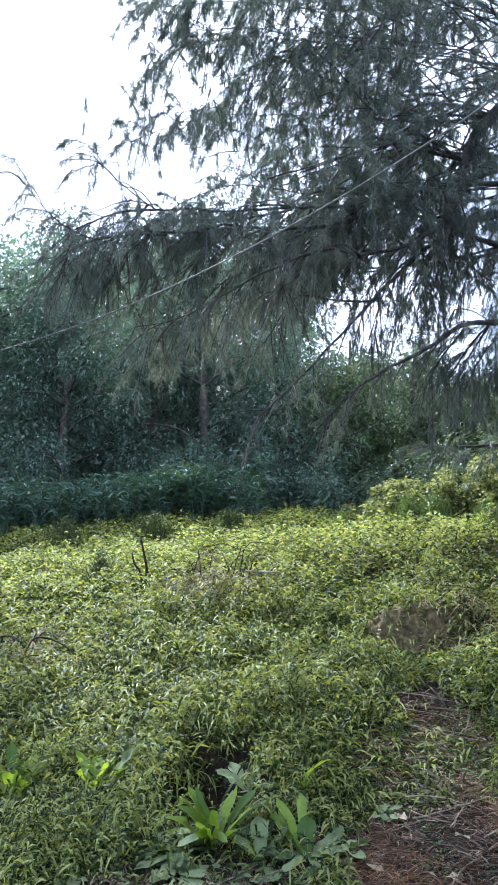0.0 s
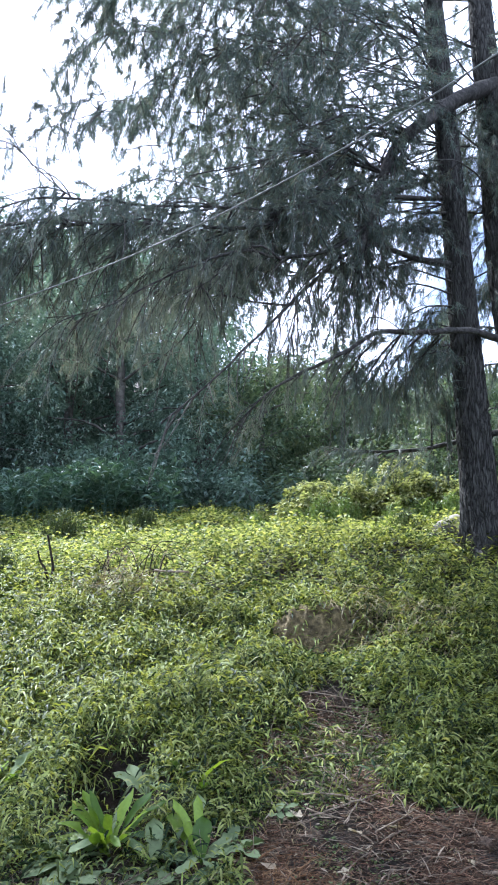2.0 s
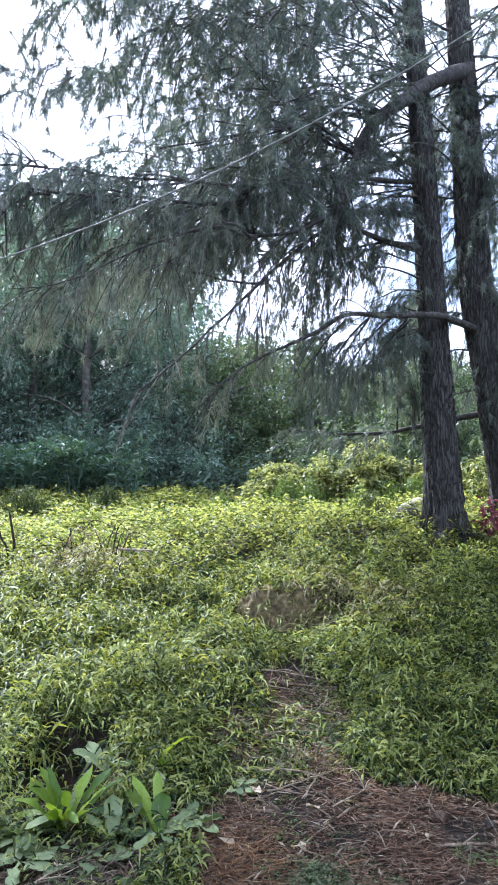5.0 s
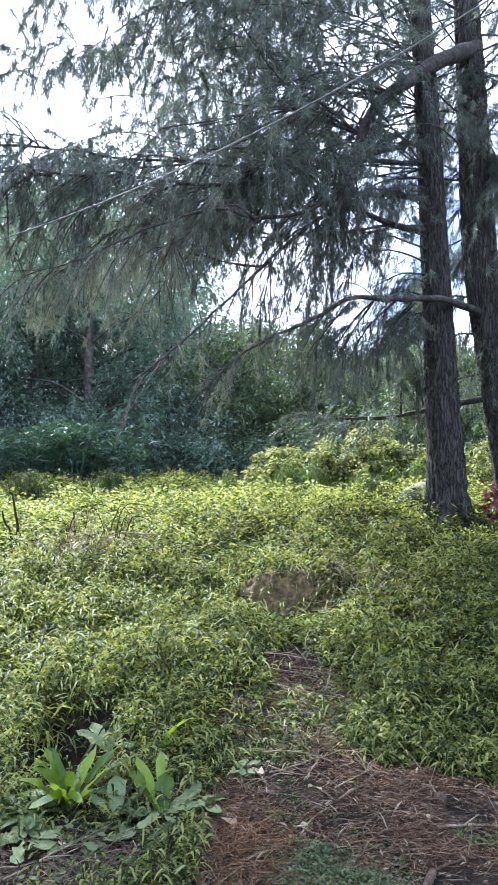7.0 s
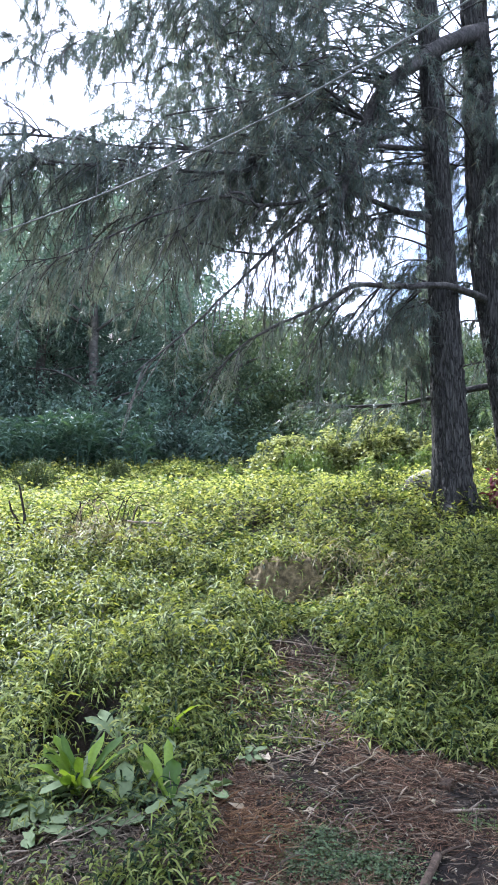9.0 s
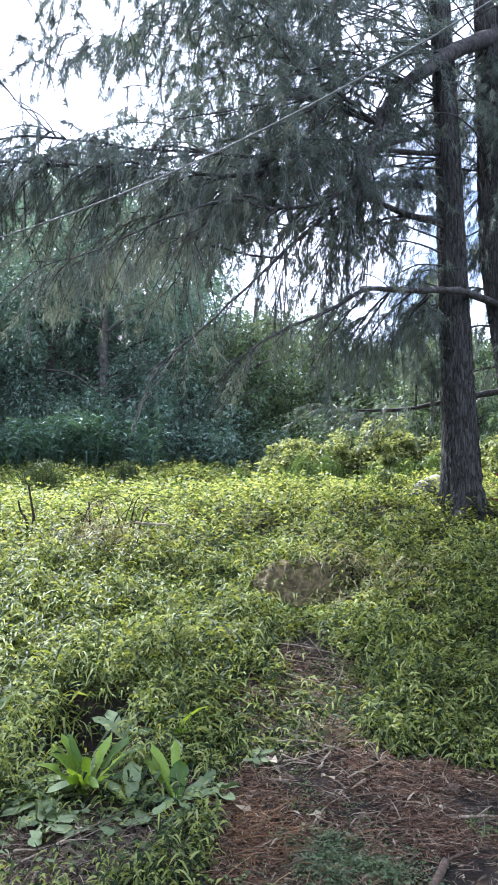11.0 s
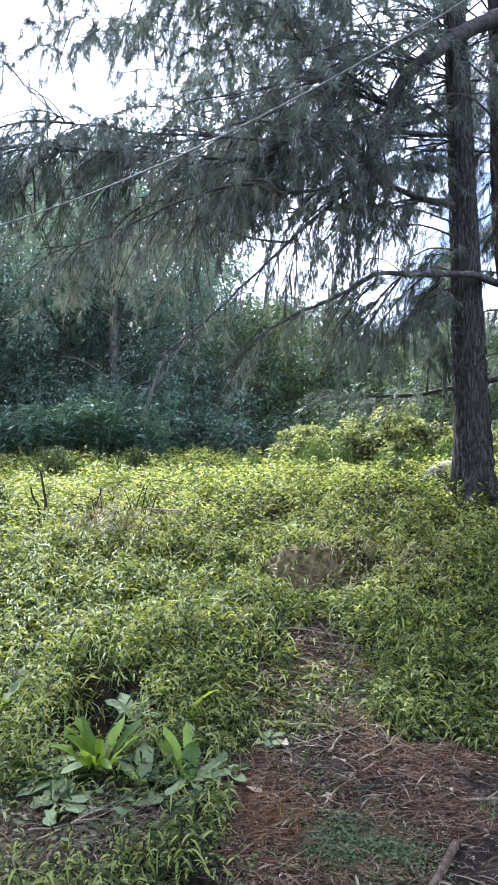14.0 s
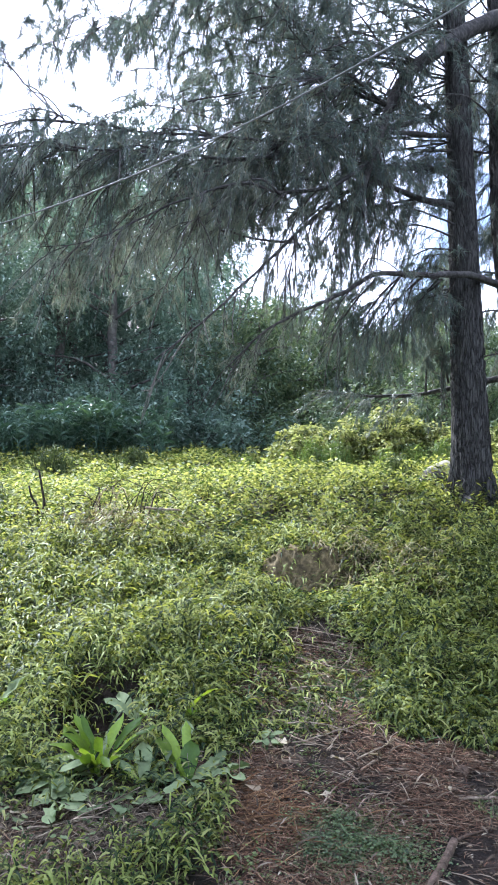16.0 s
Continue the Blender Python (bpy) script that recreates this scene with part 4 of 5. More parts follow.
for x, y, h, r in ((-0.42, 7.60, 0.34, 0.30), (-0.30, 8.35, 0.30, 0.22), (2.05, 6.75, 0.32, 0.34), (2.00, 10.2, 0.45, 0.25), (0.95, 6.55, 0.28, 0.28), (-4.45, 9.15, 0.42, 0.25)):
    tuft("weed_clump", (x, y), r, h, int(560 * r), 0.020, M_GRASS_DEEP, "low dark green clump of weeds in the grass", "weed", 0.8, 0.6, "weeds in the grass")


def strap_plant(at, h):
    """A clump of leafy stems, each with long arching leaves on both sides."""
    t = thing("strap_leaf_plant", (at[0], at[1], float(ground_z(*at)) - 0.02), "shaded glossy strap-leaved plant at the forest foot", "plant", "strap-leaved plants")
    stems, leaves = [], []
    for _ in range(6):
        top = np.array([*rng.normal(0, 0.24, 2), h * rng.uniform(0.75, 1.05)])
        foot = np.array([*rng.normal(0, 0.10, 2), 0.0])
        stems.append(tube(np.array([foot, (foot + top) / 2, top]), [0.010, 0.008, 0.005], 4, 0, False))
        f = rng.uniform(0.35, 1.0, 11)[:, None]
        az = rng.uniform(0, 6.28, 11)
        way = np.stack([np.cos(az), np.sin(az), rng.uniform(0.4, 1.3, 11)], -1)
        leaves.append(blades(foot + (top - foot) * f, way, rng.uniform(0.26, 0.46, 11), rng.uniform(0.035, 0.060, 11), rng.uniform(0.3, 0.8, 11), 3))
    put("stem", mesh_np("stem", *join(*stems), M_GINGER, True), t, kind="stuff")
    put("foliage", mesh_np("foliage", *join(*leaves), M_GINGER), t, kind="stuff")


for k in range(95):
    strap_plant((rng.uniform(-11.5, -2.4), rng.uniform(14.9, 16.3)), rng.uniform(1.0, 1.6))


# ---- ground cover ----
def scatter(n, x0, x1, y0, y1):
    return rng.uniform(x0, x1, n), rng.uniform(y0, y1, n)


def lumps(x, y):
    """How high the cover stands: cushions, hollows and the odd tall clump."""
    return 0.15 + 2.2 * np.clip(vnoise(x, y, 0.42) * 0.65 + vnoise(x, y, 0.11, 3.0) * 0.65 - 0.30, 0, 1) + 0.85 * vnoise(x, y, 1.3, 7.0) ** 2 - 0.35 * np.exp(-((np.asarray(x) + 0.8) / 1.6) ** 2 - ((np.asarray(y) - 3.5) / 0.7) ** 2)


def trodden(x, y):
    """How far the feet that made the path, and the bank, keep the cover down: 1 in the open grass."""
    c, w = np.interp(y, [4.2, 4.6, 5.2, 6.1], [0.5, 0.30, 0.37, 0.43]), np.interp(y, [4.2, 4.6, 5.2, 5.9, 6.4], [1.0, 0.62, 0.55, 0.50, 0.38])
    low = np.exp(-(np.abs(x - c) / w) ** 3) * ((y > 3.6) & (y < 6.9))
    return 1 - 0.72 * np.maximum(low, np.exp(-((np.asarray(x) - 0.45) / 0.75) ** 2 - ((np.asarray(y) - 6.85) / 0.45) ** 2))


def patch(name, label, xs, ys, mat, per, length, width, height, droop=0.5, bend=2, upright=0.6):
    """Sprouts of a creeping grass: each a short stem with leaves to all sides."""
    n = len(xs)
    z = ground_z(xs, ys)
    x, y, z = (np.repeat(a, per) for a in (xs, ys, z))
    az = rng.uniform(0, 6.28, n * per)
    hgt = np.repeat(rng.uniform(0.45, 1.0, n), per) * height * rng.uniform(0.15, 1.0, n * per) * lumps(x, y) * trodden(x, y)
    b = np.stack([x + np.cos(az) * 0.012 + rng.normal(0, 0.014, n * per), y + np.sin(az) * 0.012 + rng.normal(0, 0.014, n * per), z + hgt], -1)
    way = np.stack([np.cos(az), np.sin(az), rng.uniform(-0.1, 2 * upright, n * per)], -1)
    fine = np.interp(y, [2.8, 3.3, 4.5, 5.6], [0.60, 0.66, 0.82, 1.0])
    L = length * fine * rng.uniform(0.55, 1.3, n * per)
    w, dr = width * np.sqrt(fine) * rng.uniform(0.7, 1.25, n * per), droop * rng.uniform(0.4, 1.4, n * per)
    v, q = kites(b, way, L, w, dr) if bend == 1 else blades(b, way, L, w, dr, bend)
    return put(name, mesh_np(name, v, q, mat), label=label, category="grass", kind="stuff")


def keep(xs, ys, chance):
    k = rng.random(len(xs)) < chance
    return xs[k], ys[k]


PLANTS = [(-0.93, 3.80, 0.34), (-0.48, 3.78, 0.30), (-1.16, 3.72, 0.34), (-0.98, 3.60, 0.32), (-0.72, 3.58, 0.34), (-1.90, 4.48, 0.42), (-2.40, 4.32, 0.50), (-2.97, 8.55, 0.32), (-2.22, 8.60, 0.25), (-1.85, 8.05, 0.30), (-0.80, 4.46, 0.22), (-1.02, 4.52, 0.36), (-0.98, 4.30, 0.34)]


def field(n, x0, x1, y0, y1, shy=0.995):
    xs, ys = scatter(n, x0, x1, y0, y1)
    clear = np.zeros(len(xs))
    for px, py, pr in PLANTS:
        clear = np.maximum(clear, 0.9 * np.exp(-((xs - px) ** 2 + (ys - py + 0.1) ** 2) / (0.88 * pr) ** 2))
    clear = np.maximum(clear, 0.97 * np.exp(-((xs + 1.08) / 0.27) ** 6 - ((ys - 4.40) / 0.50) ** 6))
    clear = np.maximum(clear, np.maximum(0.96 * np.clip(1.5 * worn_mask(xs, ys), 0, 1), clay_mask(xs, ys)))
    bare = np.where((ys > 4.42) & (ys < 5.3), 0.75, np.where(ys < 4.42, np.clip(1.6 * path_mask(xs, ys), 0, 1), shy * path_mask(xs, ys)))
    bare = np.where(ys < 4.42, bare, np.minimum(bare, path_mask(xs, ys)))
    return keep(xs, ys, (1 - bare) * (1 - clear))


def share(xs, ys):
    """How much of the cover is the broad-leaved sort in the sunlit tint: it takes over towards the crest and on the
    open side.
    """
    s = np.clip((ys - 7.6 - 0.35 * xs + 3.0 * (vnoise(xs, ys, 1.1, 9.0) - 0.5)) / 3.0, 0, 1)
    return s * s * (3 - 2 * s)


xs, ys = field(22500, -3.9, 3.0, 2.1, 5.0)
xs, ys = keep(xs, ys, np.clip((ys - 2.0) / 0.9, 0, 1) * np.clip((xs + 4.0) / 0.8, 0, 1) * np.clip((3.1 - xs) / 0.8, 0, 1))
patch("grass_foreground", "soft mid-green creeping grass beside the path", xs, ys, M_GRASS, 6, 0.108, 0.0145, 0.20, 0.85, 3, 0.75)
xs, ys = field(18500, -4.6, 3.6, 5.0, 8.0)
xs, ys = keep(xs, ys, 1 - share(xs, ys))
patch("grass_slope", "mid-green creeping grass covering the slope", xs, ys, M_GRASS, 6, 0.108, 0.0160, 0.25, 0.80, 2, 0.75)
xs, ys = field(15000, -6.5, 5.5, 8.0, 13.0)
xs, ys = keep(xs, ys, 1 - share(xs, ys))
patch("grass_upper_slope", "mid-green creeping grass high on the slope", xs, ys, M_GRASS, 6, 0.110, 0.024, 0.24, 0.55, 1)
# the broad-leaved cover up to the crest and past it, sunlight put into its colour
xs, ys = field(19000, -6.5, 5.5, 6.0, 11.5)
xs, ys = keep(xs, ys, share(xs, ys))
patch("ground_cover_upper_slope", "creeping ground cover below the crest, tinted yellow-green as in sunlight", xs, ys, M_GRASS_SUNTINT, 6, 0.082, 0.036, 0.21, 0.4, 1)
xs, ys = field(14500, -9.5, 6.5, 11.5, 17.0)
patch("ground_cover_crest", "ground cover along the crest, tinted bright yellow-green as in sunlight", xs, ys, M_GRASS_SUNTINT, 4, 0.100, 0.056, 0.24, 0.4, 1)
# the cover goes on beyond the clearing
xs, ys = scatter(8000, -14, 13, -6, 15)
xs, ys = keep(xs, ys, ((np.abs(xs + 0.4) > 3.4 + np.clip((ys - 3) * 0.35, 0, 4)) | (ys < 2.5)) & (path_mask(xs, ys) < 0.5))
patch("grass_surroundings", "mid-green creeping grass round the clearing", xs, ys, M_GRASS, 5, 0.15, 0.05, 0.2, 0.45, 1)
# and behind the walker's back
xs, ys = scatter(9500, -5.5, 5.5, -4.5, 3.0)
xs, ys = keep(xs, ys, (1 - 0.95 * path_mask(xs + 0.5 * np.sin(0.9 * ys), ys)) * np.clip((3.0 - ys) / 0.9, 0, 1))
patch("grass_by_the_path", "mid-green creeping grass along the lower path", xs, ys, M_GRASS, 5, 0.10, 0.024, 0.19, 0.5, 1)
xs, ys = scatter(3600, 3.0, 7.5, 2.0, 9.0)
patch("grass_side", "mid-green creeping grass beside the pines", xs, ys, M_GRASS, 5, 0.10, 0.028, 0.2, 0.5, 1)
xs, ys = scatter(5000, -7.5, -3.4, 2.0, 9.0)
patch("grass_far_side", "mid-green creeping grass at the edge of the clearing", xs, ys, M_GRASS, 5, 0.10, 0.028, 0.2, 0.5, 1)
# long darker blades here and there
xs, ys = field(900, -3.6, 3.4, 2.6, 9.0)
patch("grass_tall_blades", "taller dark green blades among the grass", xs, ys, M_GRASS_DEEP, 7, 0.22, 0.012, 0.08, 0.6, 3, 1.2)
xs, ys = scatter(2600, -4.5, 4.0, 3.0, 10.0)
xs, ys = keep(xs, ys, np.clip(np.sin(2.1 * xs + 1.0) * np.sin(1.7 * ys) * 1.3, 0, 1))
patch("grass_dead", "straw-coloured dead grass stems in the green", xs, ys, M_DRYGRASS, 5, 0.16, 0.006, 0.10, 0.6)
for x, y in ((-1.36, 4.76), (-1.12, 4.95), (-0.86, 4.78)):
    tuft("grass_tuft", (x, y), 0.20, 0.42, 26, 0.017, M_GRASS, "tuft of broad blades arching over a dark hollow", spread=1.1, droop=1.1, group="tufts round the hollow")
tuft("grass_tuft", (-1.10, 4.62), 0.22, 0.36, 46, 0.014, M_GRASS_DEEP, "dark green tuft of drooping blades in the hollow", spread=1.1, droop=1.0, group="tufts round the hollow")


# ---- broad-leaved plants beside the path ----
def broad_leaf(length, width, curl, fold=0.15, nseg=6, crinkle=0.008):
    """One leaf with a folded midrib, wavy edges and thickness of a few millimetres at the rib."""
    s = np.linspace(0, 1, nseg + 1)
    w = width * 0.5 * np.clip(1.28 * s ** 0.75 * (1 - s ** 5) ** 0.65, 0.05, 1.05)
    a = np.cumsum(np.r_[0, np.full(nseg, curl / nseg)])
    cx_, cz_ = np.cumsum(np.r_[0, np.cos(a[1:])]) * length / nseg, np.cumsum(np.r_[0, np.sin(a[1:])]) * length / nseg
    wave = rng.normal(0, crinkle, (2, nseg + 1))
    v = []
    for i in range(nseg + 1):
        for side, k in ((-1, 0.0), (-0.5, 0.5), (0, 1.0), (0.5, 0.5), (1, 0.0)):
            v.append((cx_[i], side * w[i], cz_[i] - fold * w[i] * (1 - abs(side)) + (wave[0 if side < 0 else 1, i] if abs(side) == 1 else 0)))
    v = np.array(v)
    q = [[i * 5 + j, i * 5 + j + 1, (i + 1) * 5 + j + 1, (i + 1) * 5 + j] for i in range(nseg) for j in range(4)]
    return v, np.array(q)


def rosette(at, leaves, length, width, label, old=0.3, rise=(20, 65), curl=(0.4, 1.3), name="broad_leaved_plant", leaf_list=()):
    """A rosette of leaves round a root; leaf_list gives leaves of their own: azimuth, rise, length, width, old, curl."""
    t = thing(name, (at[0], at[1], float(ground_z(*at)) - 0.01), label, "plant", "broad-leaved plants")
    spec = [(math.radians(a + rng.normal(0, 6)), radians(e), L, w, bool(o), c) for a, e, L, w, o, c in leaf_list]
    for k in range(leaves):
        is_old = rng.random() < old
        spec.append((k * 2.4 + rng.normal(0, 0.3), radians(rng.uniform(rise[0] * 0.3, rise[1] * 0.75) if is_old else rng.uniform(*rise)), length * rng.uniform(0.65, 1.15), width * rng.uniform(0.8, 1.15), is_old, rng.uniform(*curl)))
    for k, (az, el, L, w, is_old, c) in enumerate(spec):
        v, q = broad_leaf(L, w, -c, 0.35, nseg=8, crinkle=0.012 if is_old else 0.010)
        v = v + [0.02, 0, 0]
        m = Matrix.Rotation(az, 3, "Z") @ Matrix.Rotation(-el, 3, "Y") @ Matrix.Rotation(rng.normal(0, 0.22 if el > 1.1 else 0.5), 3, "X")
        v = v @ np.array(m).T
        lift = ground_z(at[0] + v[:, 0], at[1] + v[:, 1]) - float(ground_z(*at)) + 0.02 + 0.006 * k
        v[:, 2] = np.where(v[:, 2] < lift, lift + 0.25 * (v[:, 2] - v[:, 2].min()), v[:, 2])
        put("leaf", mesh_np("leaf", v, q, M_DOCK_OLD if is_old else M_DOCK, True), t, "pale dull leaf" if is_old else "")
    return t


BRIGHT = "bright green broad-leaved plant growing beside the path"
MOTTLED = "broad-leaved plant with pale mottled lower leaves"
GREYISH = "broad-leaved plant with grey-green leaves"
rosette((-0.92, 3.80), 0, 0, 0, BRIGHT, leaf_list=((150, 74, 0.36, 0.085, 0, 0.5), (168, 66, 0.34, 0.080, 0, 0.6), (135, 80, 0.33, 0.075, 0, 0.4), (185, 62, 0.31, 0.070, 0, 0.8), (200, 72, 0.30, 0.065, 0, 0.6), (35, 71, 0.38, 0.075, 0, 0.7), (20, 64, 0.38, 0.058, 0, 0.8), (55, 78, 0.34, 0.055, 0, 0.5), (350, 70, 0.30, 0.050, 0, 0.6), (275, 82, 0.25, 0.048, 0, 0.4), (250, 72, 0.27, 0.060, 0, 0.8), (310, 66, 0.28, 0.055, 0, 0.9), (178, 44, 0.30, 0.060, 0, 0.9), (215, 58, 0.27, 0.065, 0, 0.9), (95, 66, 0.33, 0.070, 1, 0.9), (10, 46, 0.30, 0.070, 1, 0.9), (330, 50, 0.26, 0.060, 1, 0.9), (160, 52, 0.34, 0.065, 0, 1.0), (75, 58, 0.34, 0.060, 1, 0.8), (228, 40, 0.24, 0.070, 1, 0.9), (290, 52, 0.20, 0.050, 0, 0.9)))
rosette((-1.08, 3.80), 0, 0, 0, MOTTLED, leaf_list=((190, 30, 0.30, 0.13, 1, 0.9), (205, 20, 0.26, 0.12, 1, 0.8), (170, 42, 0.26, 0.11, 1, 1.0), (235, 25, 0.22, 0.10, 1, 0.9), (270, 28, 0.20, 0.09, 1, 0.9), (215, 45, 0.24, 0.09, 1, 1.2)))
rosette((-0.66, 3.70), 0, 0, 0, GREYISH, leaf_list=((100, 72, 0.25, 0.11, 1, 0.6), (150, 60, 0.2, 0.07, 0, 0.8), (30, 40, 0.22, 0.075, 1, 0.8), (200, 35, 0.20, 0.07, 1, 0.8), (300, 25, 0.20, 0.08, 1, 0.5), (60, 60, 0.26, 0.06, 1, 0.7)))
rosette((-0.44, 3.76), 0, 0, 0, "small broad-leaved plant with a bright upright leaf", leaf_list=((95, 80, 0.22, 0.12, 0, 0.3), (125, 70, 0.35, 0.075, 0, 0.6), (150, 60, 0.34, 0.07, 0, 0.8), (105, 72, 0.33, 0.06, 0, 0.4), (40, 50, 0.24, 0.09, 1, 0.8), (10, 42, 0.24, 0.095, 1, 0.8), (200, 40, 0.24, 0.07, 1, 0.7), (290, 35, 0.16, 0.06, 1, 0.8), (240, 30, 0.2, 0.07, 1, 0.6)))
rosette((-1.10, 3.72), 12, 0.23, 0.105, MOTTLED, 1.0, (35, 70), (0.7, 1.5))
rosette((-1.06, 3.52), 9, 0.18, 0.085, MOTTLED, 1.0, (25, 60))
rosette((-0.80, 3.52), 6, 0.16, 0.075, MOTTLED, 1.0, (20, 55))
rosette((-0.50, 3.56), 5, 0.17, 0.080, MOTTLED, 1.0, (15, 45))
rosette((-0.27, 3.92), 8, 0.17, 0.085, GREYISH, 0.9, (30, 65))
rosette((-0.03, 4.28), 9, 0.10, 0.055, GREYISH, 1.0, (20, 60))
rosette((-1.35, 3.95), 8, 0.22, 0.085, MOTTLED, 0.9, (30, 65))
rosette((-1.90, 4.54), 10, 0.34, 0.090, "bright green broad-leaved plant in the grass", 0.2, (50, 82), (0.2, 0.8))
rosette((-2.40, 4.42), 12, 0.36, 0.110, "bright green broad-leaved plant in the grass", 0.25, (48, 82), (0.2, 0.8))
rosette((-2.45, 4.25), 10, 0.30, 0.110, MOTTLED, 0.8, (25, 60))
rosette((-1.84, 4.46), 5, 0.24, 0.085, MOTTLED, 1.0, (35, 60))
rosette((-0.84, 4.46), 0, 0, 0, "broad-leaved plant with pale upright leaves", leaf_list=((100, 70, 0.17, 0.065, 1, 0.8), (80, 66, 0.2, 0.08, 1, 0.8), (150, 60, 0.24, 0.09, 1, 0.7), (40, 46, 0.38, 0.055, 1, 0.3), (200, 55, 0.26, 0.09, 1, 0.8), (300, 50, 0.2, 0.07, 1, 0.8)))
rosette((-0.55, 4.42), 6, 0.28, 0.075, GREYISH, 0.6, (45, 75), (0.4, 1.0))
rosette((-1.62, 3.55), 7, 0.2, 0.08, MOTTLED, 1.0, (20, 50))
xs, ys = scatter(330, -2.0, -0.1, 3.2, 4.3)
xs, ys = keep(xs, ys, (1 - path_mask(xs, ys)) * np.clip(vnoise(xs, ys, 0.25, 13.0) * 2 - 0.5, 0, 1))
patch("low_weeds", "low grey-green weeds between the broad-leaved plants", xs, ys, M_DOCK_OLD, 5, 0.06, 0.030, 0.07, 0.4, 3, 0.4)
xs, ys = scatter(2600, -1.7, 0.0, 2.9, 3.8)
xs, ys = keep(xs, ys, worn_mask(xs, ys))
patch("trampled_stems", "flattened grey-brown dead stems on the trampled ground", xs, ys, M_DEBRIS, 4, 0.15, 0.006, 0.05, 0.35, 3, 0.12)
xs, ys = scatter(12500, -0.2, 0.95, 2.8, 3.85)
xs, ys = keep(xs, ys, np.exp(-(((xs - 0.38) / 0.29) ** 2 + ((ys - 3.30) / 0.27) ** 2) ** 1.6))
patch("clover_patch", "low patch of small round green leaves on the path", xs, ys, M_CLOVER, 5, 0.024, 0.014, 0.055, 0.3, 1)
xs, ys = scatter(12000, -0.9, 2.0, 2.9, 6.2)
xs, ys = keep(xs, ys, np.clip(path_mask(xs, ys) + 0.5 * worn_mask(xs, ys), 0, 1) * np.clip(vnoise(xs, ys, 0.3, 5.0) * 2 - 1.35 + 1.35 * np.exp(-((ys - 4.9) / 0.42) ** 4) + 1.0 * np.exp(-((ys - 5.6) / 0.45) ** 4) + 0.8 * np.exp(-((xs - 0.52) / 0.2) ** 2 - ((ys - 3.8) / 0.25) ** 2), 0, 1))
patch("path_seedlings", "small round-leaved seedlings spreading over the bare path", xs, ys, M_WEED, 6, 0.034, 0.019, 0.05, 0.3, 1)

# ---- litter on the path ----
n = 155000
xs, ys = scatter(n, -1.6, 2.2, 1.0, 6.3)
xs, ys = keep(xs, ys, np.clip((ys - 0.9) / 1.9, 0, 1) * (0.04 + 0.96 * np.maximum(path_mask(xs, ys), 0.5 * worn_mask(xs, ys))) * np.clip(vnoise(xs, ys, 0.30, 11.0) * 2.0 - 0.30 + 0.5 * (vnoise(xs, ys, 0.09, 12.0) - 0.5), 0.10, 1))
n = len(xs)
az = rng.uniform(0, 6.28, n)
b = np.stack([xs, ys, ground_z(xs, ys) + rng.uniform(0.003, 0.035, n)], -1)
way = np.stack([np.cos(az), np.sin(az), rng.normal(0.0, 0.12, n)], -1)
put("needle_litter", mesh_np("needle_litter", *kites(b, way, rng.uniform(0.05, 0.13, n), rng.uniform(0.0025, 0.0048, n), 0.02), M_LITTER), label="fallen reddish brown pine needles on the path", category="litter", kind="stuff")
n = 9000
xs, ys = scatter(n, -1.6, 2.2, 2.6, 6.3)
xs, ys = keep(xs, ys, 0.04 + 0.96 * np.maximum(path_mask(xs, ys), 0.8 * worn_mask(xs, ys)))
n = len(xs)
az = rng.uniform(0, 6.28, n)
b = np.stack([xs, ys, ground_z(xs, ys) + rng.uniform(0.008, 0.03, n)], -1)
way = np.stack([np.cos(az), np.sin(az), rng.normal(0.05, 0.25, n)], -1)
put("leaf_litter", mesh_np("leaf_litter", *kites(b, way, rng.uniform(0.02, 0.055, n), rng.uniform(0.006, 0.015, n), 0.1), M_LEAFLITTER), label="crumbled brown and grey leaf litter on the path", category="litter", kind="stuff")

n = 9000
xs, ys = scatter(n, -1.6, 2.0, 2.7, 6.2)
xs, ys = keep(xs, ys, (0.03 + 0.97 * np.maximum(path_mask(xs, ys), worn_mask(xs, ys))) * (0.40 + 0.60 * np.exp(-((ys - 4.15) / 0.45) ** 2) + 0.6 * (ys > 4.6)))
n = len(xs)
az = rng.uniform(0, 6.28, n)
b = np.stack([xs, ys, ground_z(xs, ys) + rng.uniform(0.010, 0.04, n)], -1)
way = np.stack([np.cos(az), np.sin(az), rng.normal(0.12, 0.2, n)], -1)
put("twig_litter", mesh_np("twig_litter", *blades(b, way, rng.uniform(0.05, 0.17, n), rng.uniform(0.005, 0.010, n), rng.uniform(0.1, 0.5, n), 3), M_DEBRIS), label="short crooked grey-brown twig bits littering the path", category="litter", kind="stuff")

n = 900
xs, ys = rng.normal(-0.08, 0.17, n), rng.normal(3.55, 0.24, n)
xs, ys = keep(xs, ys, path_mask(xs, ys))
n = len(xs)
az = rng.normal(1.3, 0.9, n)
b = np.stack([xs, ys, ground_z(xs, ys) + rng.uniform(0.012, 0.045, n)], -1)
way = np.stack([np.cos(az), np.sin(az), rng.normal(0.10, 0.15, n)], -1)
put("straw_litter", mesh_np("straw_litter", *blades(b, way, rng.uniform(0.10, 0.24, n), rng.uniform(0.003, 0.006, n), rng.uniform(0.1, 0.4, n), 3), M_STRAW), label="tangle of rusty orange dead needles on the path edge", category="litter", kind="stuff")


